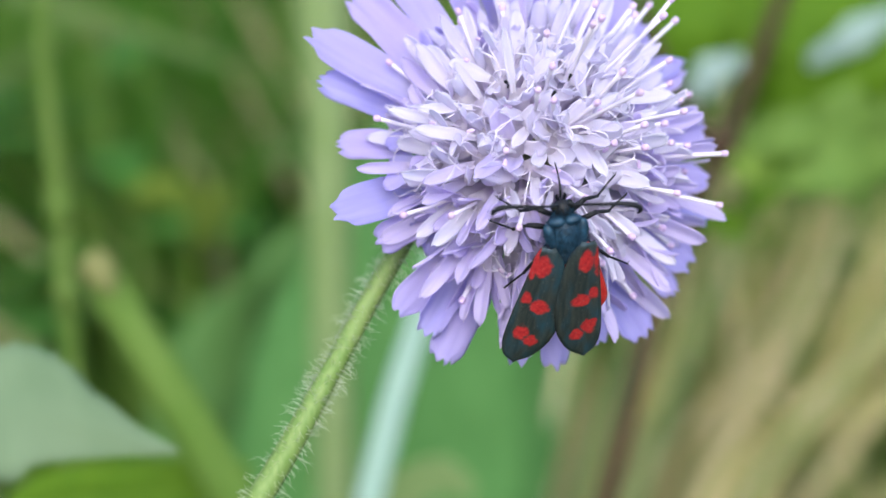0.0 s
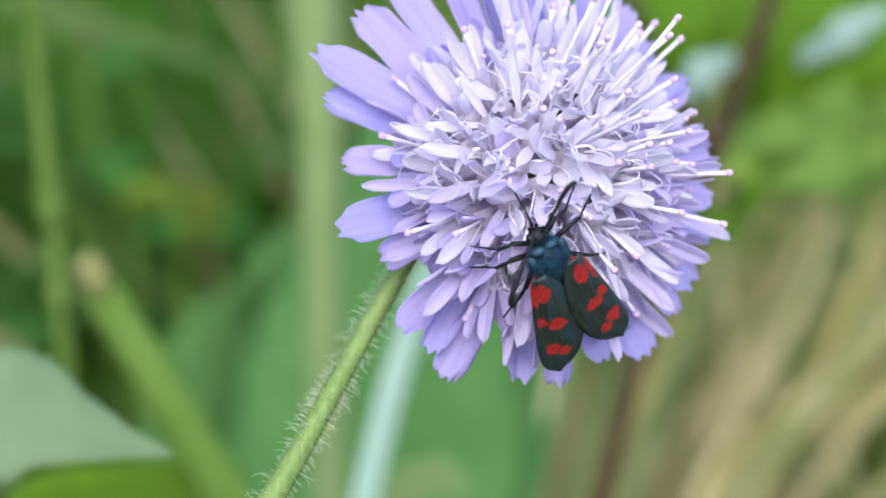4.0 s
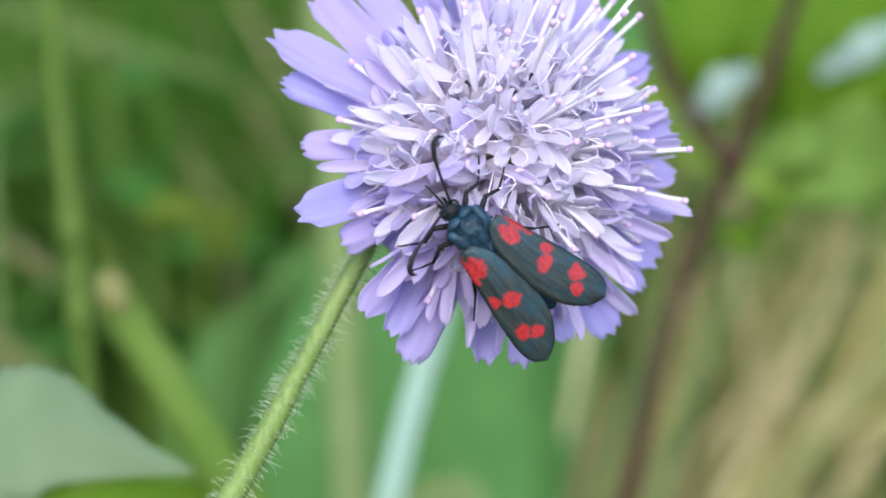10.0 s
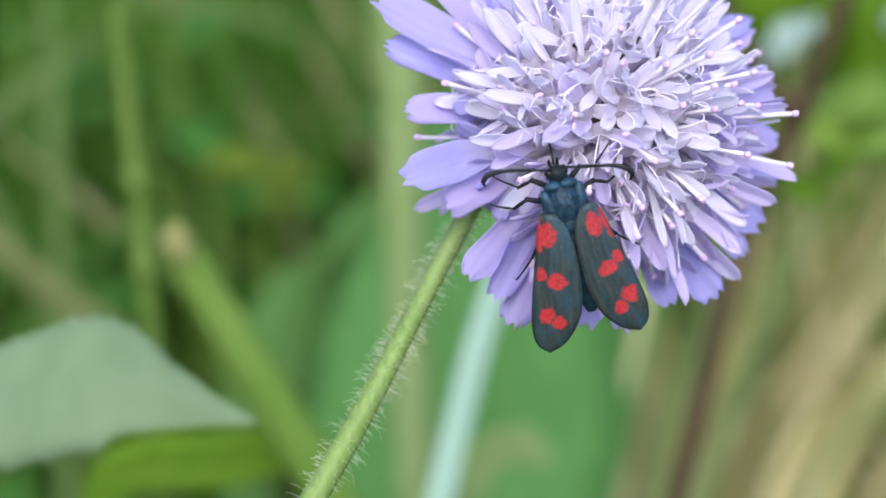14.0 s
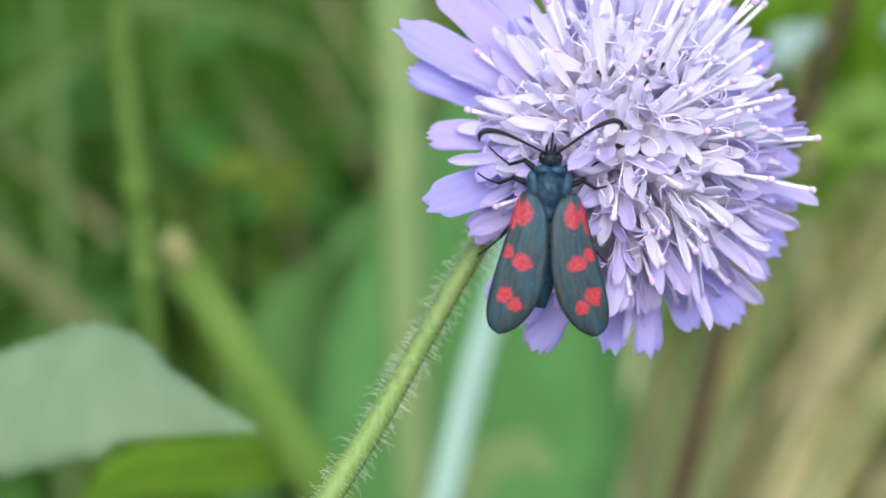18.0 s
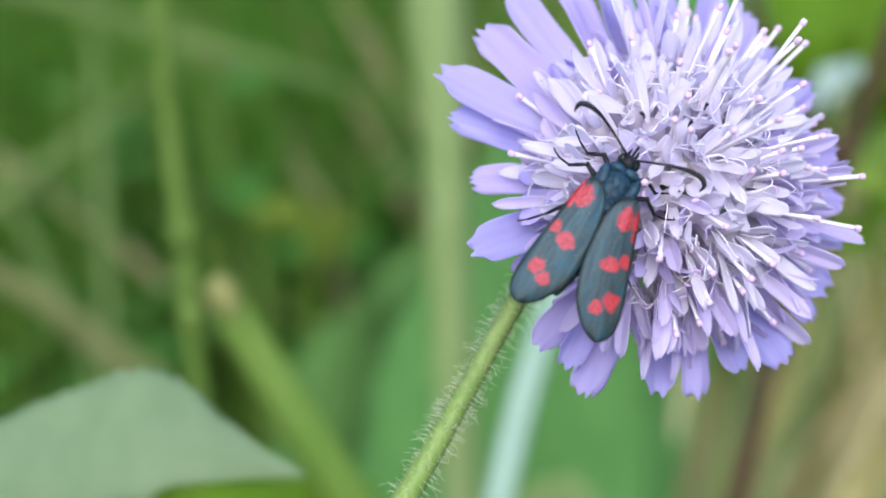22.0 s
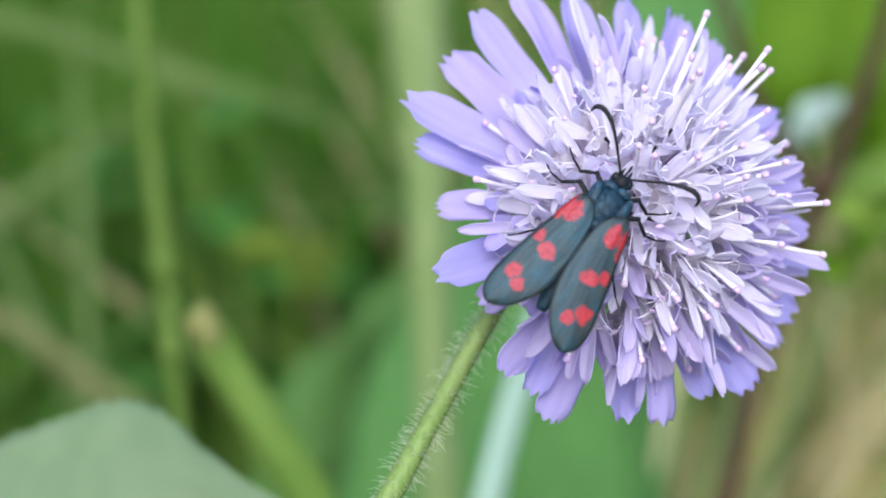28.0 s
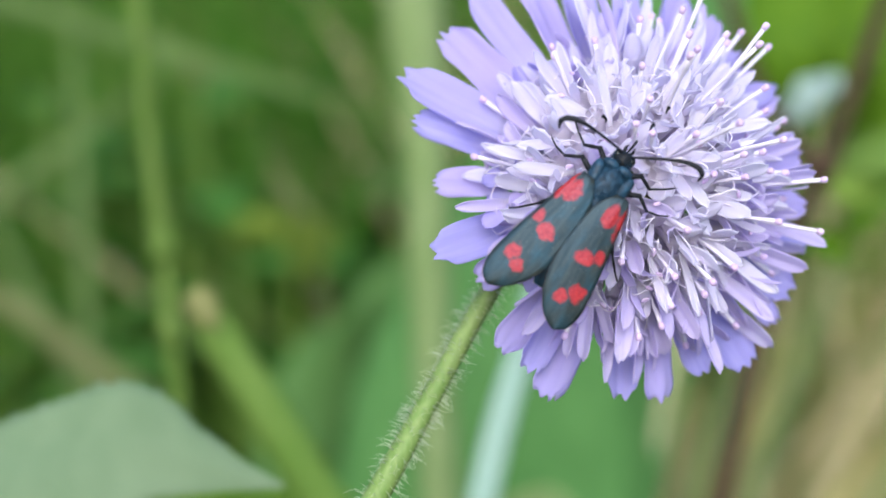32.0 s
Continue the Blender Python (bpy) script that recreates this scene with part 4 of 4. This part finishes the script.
# ---- what moves ----
# seconds, drift to the right and up in millimetres, turn in degrees
FLOWER_ROWS = [
    (0, -1.15, 1.98, -0.19, 0.66, -1.06), (0.5, -0.81, 1.08, -0.57, 1.15, -1.36), (1, -1.61, 1.39, -0.75, 0.14, -0.92),
    (1.5, -1.16, 1.59, -0.2, 1.1, -0.8), (2, -0.95, 1.34, -0.19, 0.78, -1.08), (2.5, -1.66, 1.83, -0.05, 0.72, -0.91),
    (3, -1.68, 0.96, -0.43, 0.71, -1.15), (3.5, -0.83, 0.51, -0.28, 1.14, -1.1), (4, -0.01, 0.46, -0.13, 1.47, -1.29),
    (4.5, -1.52, 1.94, -0.04, 0.5, -1.26), (6.5, -5.15, 3.82, 0.53, 0.21, -0.08), (7, -8.8, 5.13, 0.89, -0.35, 0.23),
    (7.5, -11.55, 6.87, 1.3, -0.6, 0.5), (8, -9.54, 6.17, 1.22, -1.11, 0.8), (8.5, -5.76, 4.07, 0.38, -0.06, -0.14),
    (9, -5.92, 4.1, 0.76, 0.23, -0.15), (9.5, -5.09, 2.72, 0.54, 0.28, -0.34), (10, -5.3, 3.5, 0.9, 0.46, -0.47),
    (10.5, -4.26, 3.21, 1.14, 0.47, -0.69), (11, -5.62, 3.33, 0.89, 0.08, -0.23), (11.5, -4.85, 3.51, 1.25, 0.37, -0.38),
    (12, -6.06, 4.81, 1.14, -0.16, 0.09), (12.5, -2.17, 2.39, 0.82, 0.43, -0.47), (13, -3.62, 3.02, 1.06, 0.46, -0.17),
    (13.5, -4.34, 4.05, 1.34, 0.06, -0.04), (14, -1.69, 2.44, 0.48, 0.64, -0.61), (14.5, -3.09, 3.64, 1.09, -0.13, -0.24),
    (16.5, -1.47, 2.04, 0.5, -0.05, -0.05), (17, -0.52, 2.2, 0.7, -0.29, -0.36), (17.5, -0.45, 1.59, 0.34, 0.25, 0),
    (18, 0.19, 0.85, 0.14, 0.31, -0.4), (18.5, -0.08, 1.17, 0.06, -0.29, -0.28), (19, 0.6, 0.79, 0.14, 0.02, 0.12),
    (19.5, -0.01, 1.36, 0.13, 0.18, 0.2), (20, -0.52, 0.99, 0.36, -0.47, -0.08), (20.5, 0.32, 0.35, 0.2, -0.54, -0.1),
    (21, -1.06, 1.23, -0.03, -0.38, 0.14), (21.5, 0.18, 0.55, 0.13, -0.45, -0.06), (22, 0.22, 0.72, -0.18, 0.12, 0.06),
    (22.5, -0.32, 0.63, -0.1, -0.04, 0.23), (23, 0, 0, 0, 0, 0), (23.5, -0.04, 0.33, 0.07, -0.16, 0.05),
    (24, 0.29, 0.65, 0.14, 0.12, 0.1), (24.5, -1, 1.36, -0.04, 0.15, 0.21), (25, -1.07, 1.23, 0.19, -0.3, 0.2),
    (25.5, -1.66, 0.91, -0.26, -0.3, 0.04), (27.5, -1.25, 1.91, -0.13, 0.09, 0.24), (28, -1.22, 1.21, -0.21, 0.07, 0.16),
    (28.5, -1.88, 1.21, -0.14, -0.04, 0.31), (29, -0.7, 1.25, -0.21, 0.11, 0.26), (29.5, -1.2, 1.55, -0.33, 0.34, 0.42),
    (30, -1.01, 1.22, -0.28, 0.12, 0.07), (30.5, -1.18, 1.04, -0.15, 0.29, 0.22), (31, -1.22, 1.21, -0.23, 0.23, 0.5),
    (31.5, -1.03, 1.51, -0.55, 0.23, 0.53), (32, -1.28, 1.51, 0.16, 0.21, 0.13),
]

# seconds, place to the right and up in millimetres, heading, tilt, spread of the wings in degrees
MOTH_ROWS = [
    (0, 18.77, -1.32, -12.1, 30.8, 19.2, -8.2), (0.5, 18.07, -1.89, -9.2, 26.3, 12.3, -0.9), (1, 17.04, -1.6, -8.8, 23, 10.3, 1),
    (1.5, 17.96, -2.06, -8.6, 29.5, 15.3, -3.9), (2, 18.05, -2.83, -12.7, 37.3, 15.4, -4), (2.5, 15.94, -1.61, -22.5, 28.6, 8.6, 3.9),
    (3, 16.19, -2.4, -27.4, 30.8, 8.4, 3.6), (3.5, 16.98, -2.71, -27, 33.5, 7.6, 4.4), (4, 17.92, -3.17, -31.7, 39.1, 7.6, 4),
    (4.5, 15.96, -2.32, -39.9, 37.9, 1.8, 10.2), (6.5, 12.03, 2.04, -39.9, 12.2, 15.1, -2.9), (7, 7.81, 3.56, -37.9, 0, 10.9, 1.5),
    (7.5, 4.32, 5.41, -36.2, 0, 10.5, 2.4), (8, 8.23, 4.76, -37, 0, 14.2, -2), (8.5, 11.21, 0.97, -55.6, 10.7, 12.8, 0),
    (9, 10.46, -0.75, -56.1, 22.3, 4.4, 8), (9.5, 10.51, -1.22, -50.9, 13.8, 5.5, 10.3), (10, 10.23, 0, -48.6, 10.1, 9.1, 7),
    (10.5, 10.6, -0.26, -52, 0, 9.4, 7.8), (11, 8.77, -3.73, -35.2, 0, 14.4, 7.7), (11.5, 9.12, -1.76, -38.9, 0, 16.5, 3.9),
    (12, 8.6, -0.43, -23.1, 10.5, 11.4, 9.4), (12.5, 12.75, -2.84, -31.2, 11, 17.4, 3.6), (13, 10.81, -2.47, -22.9, 9.5, 13.6, 7.4),
    (13.5, 9.98, -1.05, -16.9, 8.1, 11.1, 9), (14, 12.55, -1.68, -16.6, 9.8, 12.3, 7), (14.5, 9.19, -0.49, -6.1, 0, 13.7, 2.3),
    (16.5, 10.26, 0.75, -2.9, 0, 13, 7.7), (17, 10.62, 0.77, -12.2, 0, 12.8, 7.5), (17.5, 10.45, -0.5, -6.9, 9, 9.9, 13.5),
    (18, 11.1, -0.17, 2.8, 0, 7.5, 13.2), (18.5, 10.69, 0.89, 1.9, 0, 8.6, 9.3), (19, 11.43, 0.64, 3.1, 0, 8.1, 8.9),
    (19.5, 11.04, 1.08, 4.7, 0, 7, 12.1), (20, 11.35, -0.21, 8.4, 15, 8.6, 11.8), (20.5, 12.55, -0.86, 16.4, 18.5, 8.4, 12.6),
    (21, 10.75, 2.35, 24.5, 3.9, 0.8, 17.7), (21.5, 12.23, 2.6, 28.3, 0, 0.1, 17.6), (22, 12.7, 3.2, 30.6, 0, 2.4, 14),
    (22.5, 12.8, 3.47, 26.5, 0, 5.4, 10.7), (23, 13.06, 3.04, 27.9, 0, 4.2, 10.6), (23.5, 13.19, 3.47, 27.1, 0, 4.4, 9),
    (24, 13.9, 4.1, 28.9, 0, 4.9, 8), (24.5, 12.82, 5.06, 27.4, 0, 5.9, 4.1), (25, 13.01, 5.29, 23, 0, 7, 4.3),
    (25.5, 12.64, 5.15, 26.7, 0, 6.9, 5.8), (27.5, 13.68, 4.9, 29.3, 0, 12.4, 3.2), (28, 13.47, 4.3, 33, 0, 10.5, 5.8),
    (28.5, 13.31, 3.76, 28.2, 0, 14.1, 2), (29, 14.4, 3.94, 30.9, 4.6, 12.5, 3), (29.5, 13.53, 3.99, 29.7, 17.7, 12.4, 2),
    (30, 13.85, 4.26, 37.1, 0, 7.7, 7.8), (30.5, 13.68, 4.16, 38.3, 0, 7.4, 7.5), (31, 13.85, 4.78, 38.9, 0, 7.5, 7.2),
    (31.5, 14.04, 5.15, 38.6, 0, 8, 6.8), (32, 13.7, 4.6, 34.5, 8.4, 8.3, 5),
]

# seconds, swing of the stem against its head in degrees
STEM_ROWS = [
    (0, -3.4), (2, -2.6), (4, -3.4), (6.5, -5.5), (7.5, -8.4),
    (8, -6), (9, -3.4), (11, -3.6), (12, -4.3), (14, -3.7),
    (17, -1.4), (18, -0.8), (20, -0.6), (22, -0.7), (24, -1.5),
    (29, -1.0), (32, -1.4),
]

# seconds, angle of each antenna from straight ahead
FEELER_ROWS = [(0, 64, 88), (1, 64, 87), (2, 48, 60), (3, 85, 40), (4, 122, 31), (6.5, 60, 36), (7.5, 57, 28), (8, 53, 37), (9, 104, 21), (10, 91, 23), (11, 45, 64), (12, 61, 86), (13, 45, 96), (14, 70, 99),
               (17, 96, 68), (18, 68, 51), (19, 57, 44), (20, 93, 92), (21, 69, 79), (23, 68, 72), (25, 50, 64), (28, 45, 67), (29, 68, 79), (30, 49, 87), (31, 39, 61), (32, 90, 61)]


def motions():
    walk(flower, [(t, BASE @ Matrix.Translation(CENTRE + Vector((dx, 0, dz)) * MM) @ pose(0, 0, 0, rx, ry, rz)) for t, dx, dz, rx, ry, rz in FLOWER_ROWS])
    # the moth's weight bends the florets under it back for a while
    for f, m, hinge in PRESSED:
        bent = Matrix.Rotation(radians(26), 4, -AXIS) @ Matrix.Rotation(radians(-38), 4, hinge) @ m
        walk(f, [(0, m), (9.8, m), (11, bent), (14.5, bent), (17.2, m), (32, m)])
    walk(stem, [(t, pose(0, 0, 0, 0, a, 0)) for t, a in STEM_ROWS])
    rows = []
    for (t, x, z, heading, tilt, left, right), (_, dx, dz, *_) in zip(MOTH_ROWS, FLOWER_ROWS):
        off = math.hypot(x - 17.3 - dx, z - 2.55 - dz)
        front = math.sqrt(14.8 ** 2 - min(off, 10.0) ** 2)
        k = (REACH * 1000 - front) / (REACH * 1000 - 11.0)
        lean = tilt - 11 * min(1, max(0, (t - 20) / 1.5))
        rows.append((t, BASE @ pose(x * k * MM, REACH - front * MM, z * k * MM, 90 + lean, heading, 0)))
    walk(moth, rows)
    for side in (-1, 1):
        walk(fore[side], [(r[0], pose(side * 1.6 * MM, 0, (1.55 + 0.08 * side) * MM, 0, side * 8, side * (r[5] if side < 0 else r[6]))) for r in MOTH_ROWS])
        walk(feelers[side], [(r[0], pose(side * 0.4 * MM, 3.2 * MM, 0.75 * MM, 14, 0, -side * (r[1] if side < 0 else r[2]))) for r in FEELER_ROWS])


motions()
